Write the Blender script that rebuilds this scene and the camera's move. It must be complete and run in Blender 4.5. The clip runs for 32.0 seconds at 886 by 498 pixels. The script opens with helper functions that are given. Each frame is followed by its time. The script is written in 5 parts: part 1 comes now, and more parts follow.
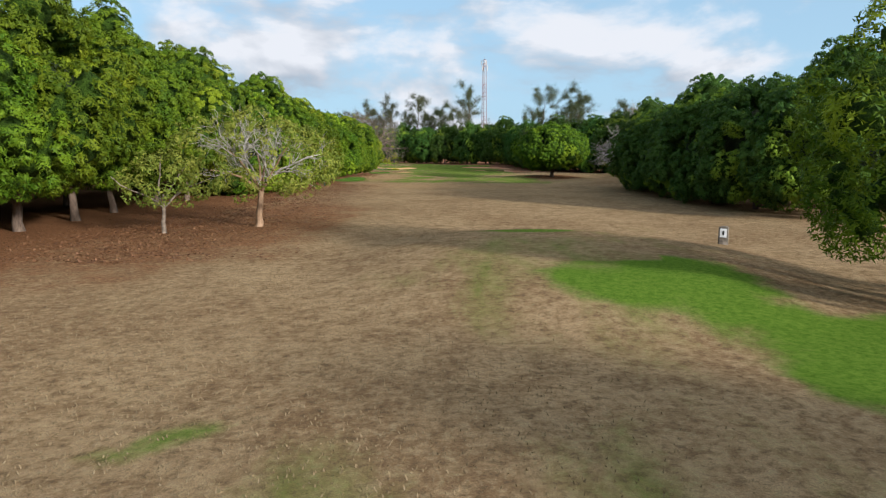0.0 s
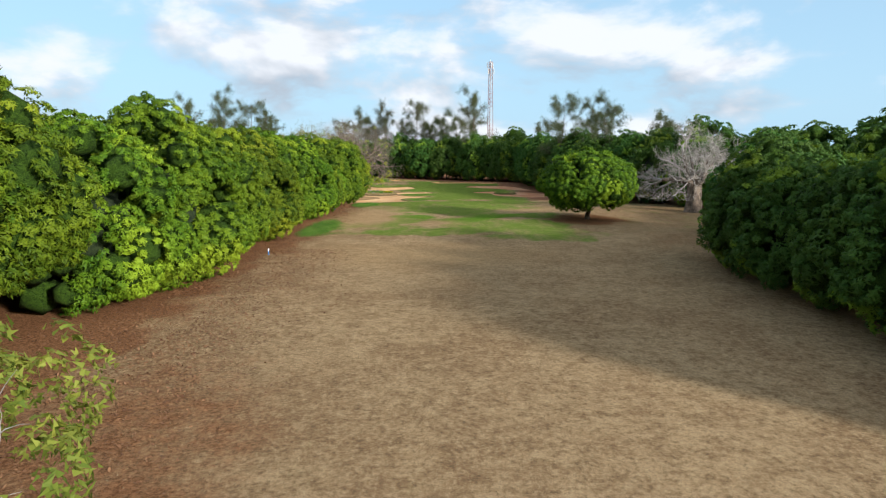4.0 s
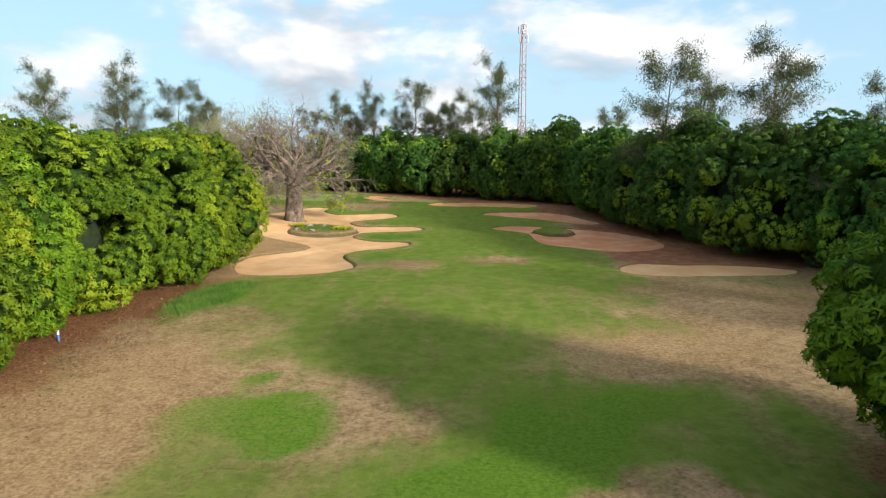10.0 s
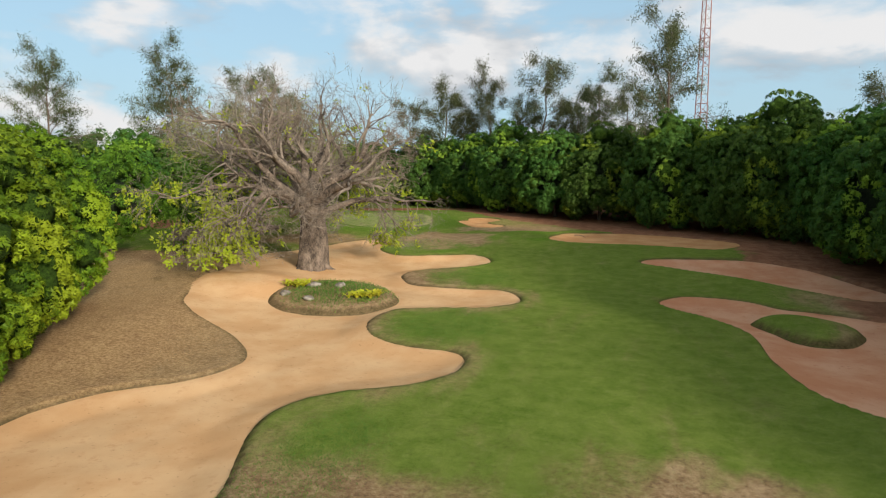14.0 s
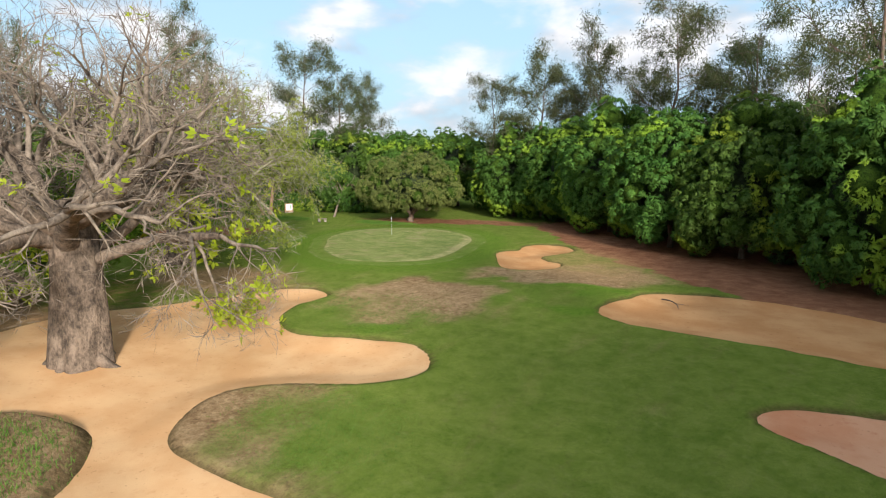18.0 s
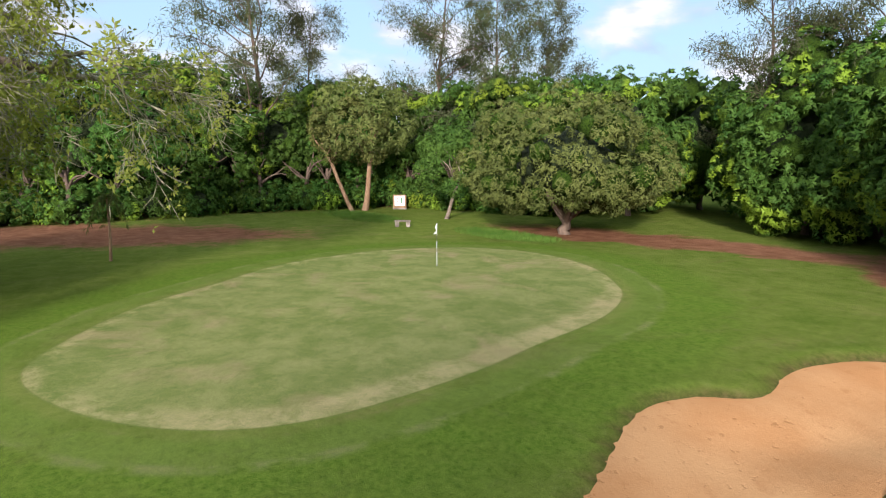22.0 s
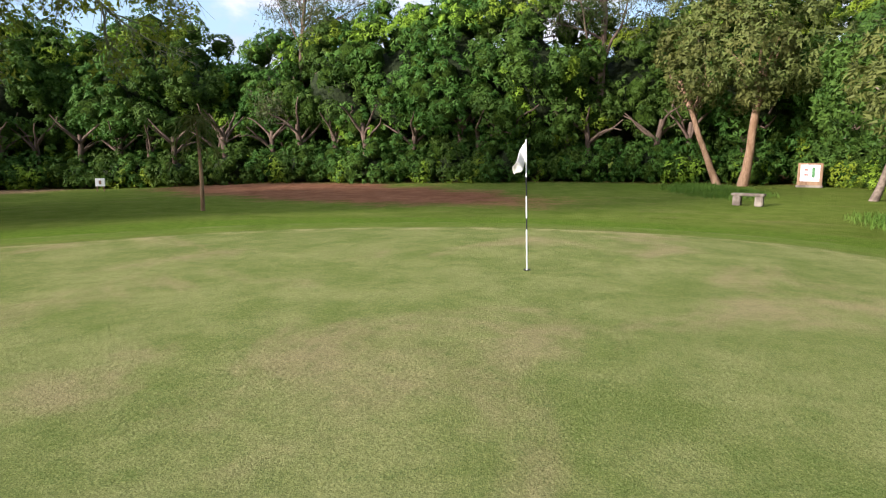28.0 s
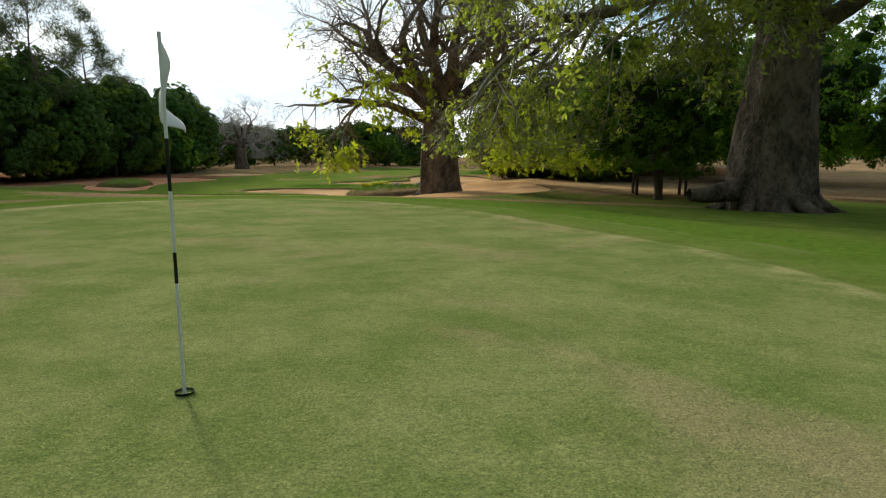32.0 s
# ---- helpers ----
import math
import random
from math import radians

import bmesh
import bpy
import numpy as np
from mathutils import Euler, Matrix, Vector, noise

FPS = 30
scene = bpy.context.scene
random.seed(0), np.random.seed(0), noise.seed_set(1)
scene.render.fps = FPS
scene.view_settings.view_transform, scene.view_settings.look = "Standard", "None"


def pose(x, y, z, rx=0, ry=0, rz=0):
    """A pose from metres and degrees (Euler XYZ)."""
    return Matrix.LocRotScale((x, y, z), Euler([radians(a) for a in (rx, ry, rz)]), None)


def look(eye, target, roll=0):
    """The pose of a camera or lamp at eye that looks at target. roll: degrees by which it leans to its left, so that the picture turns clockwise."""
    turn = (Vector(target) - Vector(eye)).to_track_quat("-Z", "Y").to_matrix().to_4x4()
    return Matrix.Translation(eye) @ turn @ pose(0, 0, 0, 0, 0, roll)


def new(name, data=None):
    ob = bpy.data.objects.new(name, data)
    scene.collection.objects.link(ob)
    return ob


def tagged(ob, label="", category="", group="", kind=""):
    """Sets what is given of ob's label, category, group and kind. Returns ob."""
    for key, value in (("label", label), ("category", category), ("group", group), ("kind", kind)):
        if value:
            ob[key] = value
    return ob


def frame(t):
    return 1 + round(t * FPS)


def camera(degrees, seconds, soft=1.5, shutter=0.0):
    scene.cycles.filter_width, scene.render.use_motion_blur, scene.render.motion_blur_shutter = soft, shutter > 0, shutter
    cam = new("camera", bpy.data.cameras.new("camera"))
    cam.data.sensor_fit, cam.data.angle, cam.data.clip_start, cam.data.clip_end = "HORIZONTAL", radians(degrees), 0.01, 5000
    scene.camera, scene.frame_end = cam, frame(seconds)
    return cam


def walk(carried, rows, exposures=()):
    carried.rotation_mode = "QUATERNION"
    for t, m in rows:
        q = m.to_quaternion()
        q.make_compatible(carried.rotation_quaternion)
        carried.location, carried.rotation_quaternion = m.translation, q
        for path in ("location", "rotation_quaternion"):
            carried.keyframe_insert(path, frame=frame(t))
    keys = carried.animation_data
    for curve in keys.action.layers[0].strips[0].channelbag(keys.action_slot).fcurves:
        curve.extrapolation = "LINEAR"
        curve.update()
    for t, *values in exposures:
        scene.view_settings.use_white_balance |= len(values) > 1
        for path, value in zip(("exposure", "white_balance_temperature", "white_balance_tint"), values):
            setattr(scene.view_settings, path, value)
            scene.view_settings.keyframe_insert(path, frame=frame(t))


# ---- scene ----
cam = camera(70.6, 32.0, soft=1.2)
PATH = [
    (0, (1.542, 3.628, 3.992), (1.531, 5.605, 3.692), 0.0),
    (0.5, (1.528, 5.902, 4.66), (1.516, 7.88, 4.36), -0.0),
    (1, (1.473, 8.592, 5.357), (1.46, 10.569, 5.057), -0.0),
    (1.5, (1.394, 11.686, 6.13), (1.382, 13.664, 5.829), -0.0),
    (2, (1.312, 15.071, 6.909), (1.3, 17.048, 6.606), 0.1),
    (2.5, (1.235, 18.767, 7.58), (1.222, 20.744, 7.277), 0.1),
    (3, (1.19, 22.836, 8.072), (1.178, 24.813, 7.77), -0.0),
    (3.5, (1.258, 27.314, 8.418), (1.244, 29.291, 8.119), -0.0),
    (5.5, (1.913, 47.251, 10.015), (1.892, 49.227, 9.71), -0.3),
    (6, (1.916, 52.719, 10.044), (1.899, 54.696, 9.74), -0.2),
    (6.5, (2.102, 58.287, 10.165), (2.083, 60.263, 9.858), -0.1),
    (7, (2.215, 64.132, 10.257), (2.201, 66.108, 9.951), 0.0),
    (7.5, (2.484, 70.344, 10.146), (2.472, 72.32, 9.841), 0.1),
    (8, (2.939, 76.876, 9.94), (2.915, 78.853, 9.643), 0.0),
    (8.5, (3.34, 83.707, 9.728), (3.31, 85.685, 9.432), 0.0),
    (9, (3.633, 90.49, 9.634), (3.587, 92.468, 9.337), 0.0),
    (9.5, (4.088, 97.09, 9.608), (4.018, 99.067, 9.311), 0.1),
    (10, (4.726, 103.678, 9.589), (4.631, 105.654, 9.291), 0.1),
    (10.5, (5.279, 110.511, 9.512), (5.146, 112.485, 9.217), 0.0),
    (11, (5.518, 117.334, 9.424), (5.338, 119.305, 9.136), -0.0),
    (11.5, (5.407, 123.912, 9.402), (5.178, 125.878, 9.115), 0.0),
    (12, (5.257, 129.753, 9.433), (4.97, 131.711, 9.145), 0.1),
    (12.5, (5.127, 134.662, 9.42), (4.776, 136.61, 9.134), 0.0),
    (13, (5.003, 138.802, 9.419), (4.589, 140.738, 9.135), -0.0),
    (13.5, (4.84, 142.901, 9.328), (4.356, 144.82, 9.045), -0.1),
    (14, (4.886, 147.053, 9.266), (4.328, 148.953, 8.988), -0.1),
    (14.5, (5.419, 150.893, 9.583), (4.782, 152.767, 9.297), -0.1),
    (16.5, (8.665, 165.683, 10.176), (7.805, 167.465, 9.883), -0.1),
    (17, (8.935, 171.126, 10.449), (8.01, 172.873, 10.147), -0.3),
    (17.5, (8.926, 177.047, 10.18), (7.93, 178.754, 9.873), -0.0),
    (18, (8.67, 183.104, 9.804), (7.596, 184.764, 9.501), 0.1),
    (18.5, (7.864, 189.026, 9.515), (6.699, 190.624, 9.213), 0.0),
    (19, (6.336, 194.775, 9.239), (5.096, 196.315, 8.935), -0.0),
    (19.5, (4.258, 200.397, 8.785), (2.945, 201.874, 8.476), -0.1),
    (20, (1.865, 205.875, 8.189), (0.475, 207.28, 7.886), -0.1),
    (20.5, (-0.984, 211.492, 7.428), (-2.45, 212.818, 7.124), 0.0),
    (21, (-4.125, 216.862, 6.665), (-5.677, 218.089, 6.372), 0.1),
    (21.5, (-7.398, 221.333, 6.099), (-9.023, 222.465, 5.814), 0.2),
    (22, (-10.112, 224.304, 5.722), (-11.798, 225.338, 5.427), 0.2),
    (22.5, (-12.101, 226.126, 5.337), (-13.848, 227.054, 5.041), 0.1),
    (23, (-13.376, 227.25, 4.856), (-15.17, 228.081, 4.553), 0.0),
    (23.5, (-14.423, 228.176, 4.425), (-16.262, 228.902, 4.122), -0.2),
    (24, (-15.349, 229.163, 4.066), (-17.23, 229.774, 3.766), -0.3),
    (24.5, (-16.323, 230.16, 3.809), (-18.236, 230.658, 3.506), -0.2),
    (25, (-17.386, 231.169, 3.573), (-19.325, 231.553, 3.27), -0.1),
    (25.5, (-18.508, 232.325, 3.253), (-20.468, 232.59, 2.957), -0.1),
    (27.5, (-23.531, 237.798, 2.617), (-25.495, 237.572, 2.312), 0.0),
    (28, (-24.926, 239.372, 2.546), (-26.864, 238.986, 2.235), -0.0),
    (28.5, (-26.466, 240.816, 2.463), (-28.338, 240.181, 2.156), 0.1),
    (29, (-28.235, 241.879, 2.389), (-29.988, 240.966, 2.08), 0.1),
    (29.5, (-30.124, 242.477, 2.287), (-31.676, 241.252, 1.984), 0.0),
    (30, (-31.819, 242.797, 2.188), (-33.036, 241.239, 1.892), 0.1),
    (30.5, (-33.303, 242.875, 2.158), (-34.071, 241.052, 1.861), 0.0),
    (31, (-34.563, 242.701, 2.156), (-34.859, 240.746, 1.86), -0.0),
    (31.5, (-35.693, 242.213, 2.11), (-35.522, 240.242, 1.818), -0.0),
    (32, (-36.66, 241.538, 2.064), (-36.061, 239.653, 1.773), -0.0),
]
walk(cam, [(t, look(eye, target, roll)) for t, eye, target, roll in PATH],
     [(0, 0.36, 6000, 12), (2, 0.5, 6000, 12), (6, 0.55, 6050, 9), (11, 0.65, 6350, 11), (14, 0.3, 6450, 11), (18, 0.62, 6300, 13), (20, 0.68, 6200, 14), (22, 0.68, 6150, 19), (24, 0.68, 6450, 23),
      (25.5, 0.7, 6450, 20), (28, 0.85, 6200, 22), (30, 0.75, 6250, 14), (31, 0.55, 6100, 17), (32, 0.2, 6300, 6)])

# ---- world, sun and exposure ----
SUN_AZ, SUN_EL = (0.74, -0.67), 17.0


def world_sky():
    w = bpy.data.worlds.new("sky")
    scene.world = w
    w.use_nodes = True
    nt = w.node_tree
    nt.nodes.clear()
    N, L = nt.nodes.new, nt.links.new
    out, bg, sky = N("ShaderNodeOutputWorld"), N("ShaderNodeBackground"), N("ShaderNodeTexSky")
    sky.sky_type, sky.sun_disc = "NISHITA", False
    sky.sun_elevation = radians(SUN_EL)
    sky.sun_rotation = math.atan2(SUN_AZ[0], SUN_AZ[1])
    sky.air_density, sky.dust_density, sky.ozone_density = 1.0, 1.2, 2.0
    # heaps of cloud by direction: flat-bottomed, wider than high
    tc, sep, mx = N("ShaderNodeTexCoord"), N("ShaderNodeSeparateXYZ"), N("ShaderNodeMath")
    mx.operation, mx.inputs[1].default_value = "MAXIMUM", 0.0
    L(tc.outputs["Generated"], sep.inputs[0])
    L(sep.outputs[2], mx.inputs[0])

    def cloud(lift, detail):
        mp, no = N("ShaderNodeMapping"), N("ShaderNodeTexNoise")
        mp.inputs["Location"].default_value = (3.1, 1.7, lift)
        mp.inputs["Scale"].default_value = (1.0, 1.0, 2.3)
        L(tc.outputs["Generated"], mp.inputs[0])
        no.inputs["Scale"].default_value, no.inputs["Detail"].default_value = 4.6, detail
        no.inputs["Roughness"].default_value, no.inputs["Distortion"].default_value = 0.54, 0.2
        L(mp.outputs[0], no.inputs["Vector"])
        return no.outputs[0]

    body, above = cloud(0.0, 8.0), cloud(0.13, 3.0)
    cover = N("ShaderNodeMapRange")
    cover.interpolation_type = "SMOOTHSTEP"
    cover.inputs[1].default_value, cover.inputs[2].default_value = 0.44, 0.63
    veil = N("ShaderNodeMath")
    veil.operation = "ADD"
    L(body, veil.inputs[0])
    L(veil.outputs[0], cover.inputs[0])
    # the underside of a heap is grey, its head white
    thick, under = N("ShaderNodeMapRange"), N("ShaderNodeMath")
    under.operation = "SUBTRACT"
    L(above, under.inputs[0])
    L(body, under.inputs[1])
    thick.inputs[1].default_value, thick.inputs[2].default_value = -0.10, 0.10
    L(under.outputs[0], thick.inputs[0])
    tone = N("ShaderNodeMix")
    tone.data_type = "RGBA"
    tone.inputs[6].default_value, tone.inputs[7].default_value = CLOUD_LIT, CLOUD_GREY
    L(thick.outputs[0], tone.inputs[0])
    # clouds on the sun's side are brighter, since they scatter forwards
    dot, pw = N("ShaderNodeVectorMath"), N("ShaderNodeMapRange")
    dot.operation = "DOT_PRODUCT"
    el = radians(SUN_EL)
    dot.inputs[1].default_value = (SUN_AZ[0] * math.cos(el), SUN_AZ[1] * math.cos(el), math.sin(el))
    L(tc.outputs["Generated"], dot.inputs[0])
    pw.interpolation_type = "SMOOTHSTEP"
    for k, val in enumerate((0.0, 1.0, 1.08, 2.6)):
        pw.inputs[k + 1].default_value = val
    L(dot.outputs["Value"], pw.inputs[0])
    # the cloud lies thicker round the sun
    near = N("ShaderNodeMapRange")
    near.interpolation_type = "SMOOTHSTEP"
    for k, val in enumerate((0.6, 0.97, 0.0, 0.34)):
        near.inputs[k + 1].default_value = val
    L(dot.outputs["Value"], near.inputs[0])
    L(near.outputs[0], veil.inputs[1])
    glow = N("ShaderNodeVectorMath")
    glow.operation = "SCALE"
    L(tone.outputs[2], glow.inputs[0])
    L(pw.outputs[0], glow.inputs["Scale"])
    # haze towards the horizon
    hz = N("ShaderNodeMapRange")
    hz.inputs[1].default_value, hz.inputs[2].default_value = 0.0, 0.55
    hz.inputs[3].default_value, hz.inputs[4].default_value = 0.9, 0.4
    L(mx.outputs[0], hz.inputs[0])
    tint = N("ShaderNodeMix")
    tint.data_type, tint.blend_type = "RGBA", "MULTIPLY"
    tint.inputs[0].default_value = 1.0
    tint.inputs[7].default_value = SKY_TINT
    L(sky.outputs[0], tint.inputs[6])
    hmix = N("ShaderNodeMix")
    hmix.data_type = "RGBA"
    hmix.inputs[7].default_value = HAZE
    L(hz.outputs[0], hmix.inputs[0])
    L(tint.outputs[2], hmix.inputs[6])
    mix = N("ShaderNodeMix")
    mix.data_type = "RGBA"
    L(cover.outputs[0], mix.inputs[0])
    L(hmix.outputs[2], mix.inputs[6])
    L(glow.outputs[0], mix.inputs[7])
    L(mix.outputs[2], bg.inputs[0])
    bg.inputs[1].default_value = 0.073
    L(bg.outputs[0], out.inputs[0])


CLOUD_LIT, CLOUD_GREY, HAZE = (8.6, 8.6, 8.5, 1), (4.6, 5.0, 5.4, 1), (5.2, 7.5, 9.0, 1)
SKY_TINT = (1.50, 1.70, 1.70, 1)
world_sky()
sun = new("sun", bpy.data.lights.new("sun", "SUN"))
sun.data.energy, sun.data.angle, sun.data.color = 5.0, radians(5.5), (1.0, 0.95, 0.86)
sun.matrix_world = look((SUN_AZ[0] * 50, SUN_AZ[1] * 50, 50 * math.tan(radians(SUN_EL))), (0, 0, 0))

# ---- materials ----


class Mat:
    """A small builder for a principled node material."""

    def __init__(self, name, rough=0.8):
        self.m = bpy.data.materials.new(name)
        self.m.use_nodes = True
        self.nt = self.m.node_tree
        self.b = self.nt.nodes["Principled BSDF"]
        self.b.inputs["Roughness"].default_value = rough
        self.b.inputs["Specular IOR Level"].default_value = 0.25
        self.coord = self.nt.nodes.new("ShaderNodeTexCoord").outputs["Object"]

    def node(self, kind):
        return self.nt.nodes.new(kind)

    def link(self, a, b):
        self.nt.links.new(a, b)

    def noise(self, scale, detail=4.0, rough=0.55, stretch=None, dist=0.0):
        n = self.node("ShaderNodeTexNoise")
        n.inputs["Scale"].default_value, n.inputs["Detail"].default_value = scale, detail
        n.inputs["Roughness"].default_value, n.inputs["Distortion"].default_value = rough, dist
        src = self.coord
        if stretch:
            mp = self.node("ShaderNodeMapping")
            mp.inputs["Scale"].default_value = stretch
            self.link(src, mp.inputs[0])
            src = mp.outputs[0]
        self.link(src, n.inputs["Vector"])
        return n.outputs[0]

    def attr(self, name):
        n = self.node("ShaderNodeAttribute")
        n.attribute_name = name
        return n.outputs["Fac"]

    def ramp(self, fac, lo, hi, a=0.0, b=1.0):
        n = self.node("ShaderNodeMapRange")
        n.interpolation_type = "SMOOTHSTEP"
        for i, v in enumerate((lo, hi, a, b)):
            n.inputs[i + 1].default_value = v
        self.link(fac, n.inputs[0])
        return n.outputs[0]

    def math(self, op, a, b):
        n = self.node("ShaderNodeMath")
        n.operation = op
        for i, v in enumerate((a, b)):
            if isinstance(v, (int, float)):
                n.inputs[i].default_value = v
            else:
                self.link(v, n.inputs[i])
        return n.outputs[0]

    def mix(self, fac, a, b, blend="MIX"):
        n = self.node("ShaderNodeMix")
        n.data_type, n.blend_type = "RGBA", blend
        for i, v in ((0, fac), (6, a), (7, b)):
            if isinstance(v, (int, float)):
                n.inputs[i].default_value = v
            elif isinstance(v, tuple):
                n.inputs[i].default_value = (*v, 1)
            else:
                self.link(v, n.inputs[i])
        return n.outputs[2]

    def colour(self, c):
        if isinstance(c, tuple):
            self.b.inputs["Base Color"].default_value = (*c, 1)
        else:
            self.link(c, self.b.inputs["Base Color"])
        return self

    def bump(self, fac, strength=0.5, distance=0.05):
        n = self.node("ShaderNodeBump")
        n.inputs["Strength"].default_value, n.inputs["Distance"].default_value = strength, distance
        self.link(fac, n.inputs["Height"])
        self.link(n.outputs[0], self.b.inputs["Normal"])
        return self


def leaf_material(name, dark, light, young=None, young_amount=0.0, trans=0.2, clump=0.55):
    """Leaves: colour varies leaf by leaf, clump by clump and tree by tree; some light passes through."""
    m = Mat(name, 0.6)
    m.b.inputs["Specular IOR Level"].default_value = 0.12
    geo = m.node("ShaderNodeNewGeometry")
    info = m.node("ShaderNodeObjectInfo")
    big = m.ramp(m.noise(clump, 2.0), 0.35, 0.65)
    f = m.math("ADD", m.math("MULTIPLY", geo.outputs["Random Per Island"], 0.45), m.math("MULTIPLY", big, 0.55))
    c = m.mix(f, dark, light)
    if young:
        patch = m.ramp(m.noise(0.22, 1.0), 0.62 - young_amount, 0.68 - young_amount)
        c = m.mix(patch, c, young)
    hsv = m.node("ShaderNodeHueSaturation")
    m.link(m.math("ADD", m.math("MULTIPLY", info.outputs["Random"], 0.03), 0.485), hsv.inputs["Hue"])
    m.link(m.math("ADD", m.math("MULTIPLY", info.outputs["Random"], 0.3), 0.85), hsv.inputs["Value"])
    m.link(c, hsv.inputs["Color"])
    m.colour(hsv.outputs[0])
    tr = m.node("ShaderNodeBsdfTranslucent")
    m.link(m.mix(1.0, hsv.outputs[0], (1.0, 1.0, 0.45), "MULTIPLY"), tr.inputs[0])
    ms = m.node("ShaderNodeMixShader")
    ms.inputs[0].default_value = trans
    out = m.nt.nodes["Material Output"]
    m.link(m.b.outputs[0], ms.inputs[1])
    m.link(tr.outputs[0], ms.inputs[2])
    m.link(ms.outputs[0], out.inputs[0])
    return m.m


def bark_material(name, dark, light, scale=2.0, stretch=(1, 1, 0.3), depth=0.05):
    m = Mat(name, 0.9)
    n1, n2 = m.noise(scale, 6.0, 0.65, stretch), m.noise(scale * 6, 3.0, 0.6, stretch)
    f = m.math("ADD", m.math("MULTIPLY", n1, 0.65), m.math("MULTIPLY", n2, 0.35))
    m.colour(m.mix(m.ramp(f, 0.35, 0.65), dark, light))
    return m.bump(f, 0.8, depth).m


def plain_material(name, a, b, rough=0.6, scale=6.0, metal=0.0, depth=0.004):
    m = Mat(name, rough)
    n = m.noise(scale, 5.0)
    m.colour(m.mix(m.ramp(n, 0.35, 0.7), a, b))
    m.b.inputs["Metallic"].default_value = metal
    return m.bump(n, 0.3, depth).m


def ground_material():
    """Turf and soil: dry straw, mown green, putting green, leaf litter and bare red earth, by the zones of the sheet."""
    m = Mat("turf_and_soil", 1.0)
    m.b.inputs["Specular IOR Level"].default_value = 0.0
    big, mid, fine = m.noise(0.13, 4.0, 0.6), m.noise(0.9, 8.0, 0.72), m.noise(6.0, 6.0, 0.8)
    streak = m.noise(0.55, 6.0, 0.62, (1.0, 0.3, 1.0), 0.3)
    grain = m.noise(30.0, 5.0, 0.8)
    dry = m.mix(m.ramp(mid, 0.32, 0.68), (0.245, 0.155, 0.080), (0.385, 0.262, 0.140))
    dry = m.mix(m.math("MULTIPLY", m.ramp(big, 0.44, 0.62), 0.6), dry, (0.205, 0.120, 0.060))
    tuft = m.noise(2.6, 5.0, 0.7)
    dry = m.mix(m.ramp(tuft, 0.5, 0.64, 0.0, 0.6), dry, (0.42, 0.295, 0.160))
    dry = m.mix(m.ramp(tuft, 0.48, 0.36, 0.0, 0.6), dry, (0.150, 0.092, 0.045))
    dry = m.mix(m.ramp(fine, 0.5, 0.64, 0.0, 0.55), dry, (0.43, 0.325, 0.185))
    dry = m.mix(m.ramp(fine, 0.5, 0.36, 0.0, 0.6), dry, (0.105, 0.075, 0.042))
    grn = m.mix(m.ramp(mid, 0.3, 0.7), (0.102, 0.155, 0.022), (0.165, 0.208, 0.040))
    grn = m.mix(m.ramp(fine, 0.5, 0.8, 0.0, 0.35), grn, (0.26, 0.275, 0.08))
    grn = m.mix(m.ramp(fine, 0.5, 0.3, 0.0, 0.4), grn, (0.045, 0.085, 0.014))
    grn = m.mix(m.ramp(tuft, 0.5, 0.7, 0.0, 0.3), grn, (0.21, 0.225, 0.07))
    f = m.math("ADD", m.attr("lush"), m.math("MULTIPLY", m.math("SUBTRACT", streak, 0.5), 1.2))
    f = m.math("ADD", f, m.math("MULTIPLY", m.math("SUBTRACT", fine, 0.5), 0.7))
    c = m.mix(m.ramp(f, 0.15, 0.85), dry, grn)
    deep = m.mix(m.ramp(fine, 0.3, 0.7), (0.066, 0.135, 0.014), (0.145, 0.225, 0.030))
    g = m.math("ADD", m.attr("deep"), m.math("MULTIPLY", m.math("SUBTRACT", mid, 0.5), 0.9))
    c = m.mix(m.ramp(g, 0.25, 0.8), c, deep)
    pg = m.mix(m.ramp(mid, 0.34, 0.66), (0.160, 0.205, 0.052), (0.265, 0.283, 0.100))
    pg = m.mix(m.ramp(m.noise(0.28, 6.0, 0.62, None, 0.5), 0.52, 0.67, 0, 0.7), pg, (0.35, 0.28, 0.145))
    pg = m.mix(m.ramp(fine, 0.45, 0.8, 0, 0.55), pg, (0.085, 0.155, 0.035))
    pg = m.mix(m.ramp(grain, 0.5, 0.75, 0, 0.5), pg, (0.30, 0.31, 0.14))
    gd = m.attr("rim")
    c = m.mix(m.ramp(gd, 1.55, 1.35, 0, 0.2), c, pg)
    c = m.mix(m.math("MULTIPLY", m.ramp(gd, 1.2, 1.4), m.math("MULTIPLY", m.ramp(gd, 1.7, 1.45), m.ramp(mid, 0.44, 0.66, 0.0, 0.4))), c, (0.30, 0.265, 0.13))
    c = m.mix(m.ramp(gd, 0.14, -0.1), c, pg)
    c = m.mix(m.math("MULTIPLY", m.ramp(m.math("ADD", gd, m.math("MULTIPLY", m.attr("worn"), 0.45)), -0.75, -0.15), m.math("MULTIPLY", m.ramp(gd, 0.05, 0.0), m.math("ADD", m.ramp(mid, 0.42, 0.64, 0.0, 0.5), m.math("MULTIPLY", m.attr("worn"), m.ramp(fine, 0.35, 0.65, 0.1, 0.4))))), c, (0.45, 0.38, 0.19))
    c = m.mix(m.math("MULTIPLY", m.ramp(gd, -0.02, 0.03), m.ramp(gd, 0.14, 0.05, 0, 0.1)), c, (0.06, 0.075, 0.02))
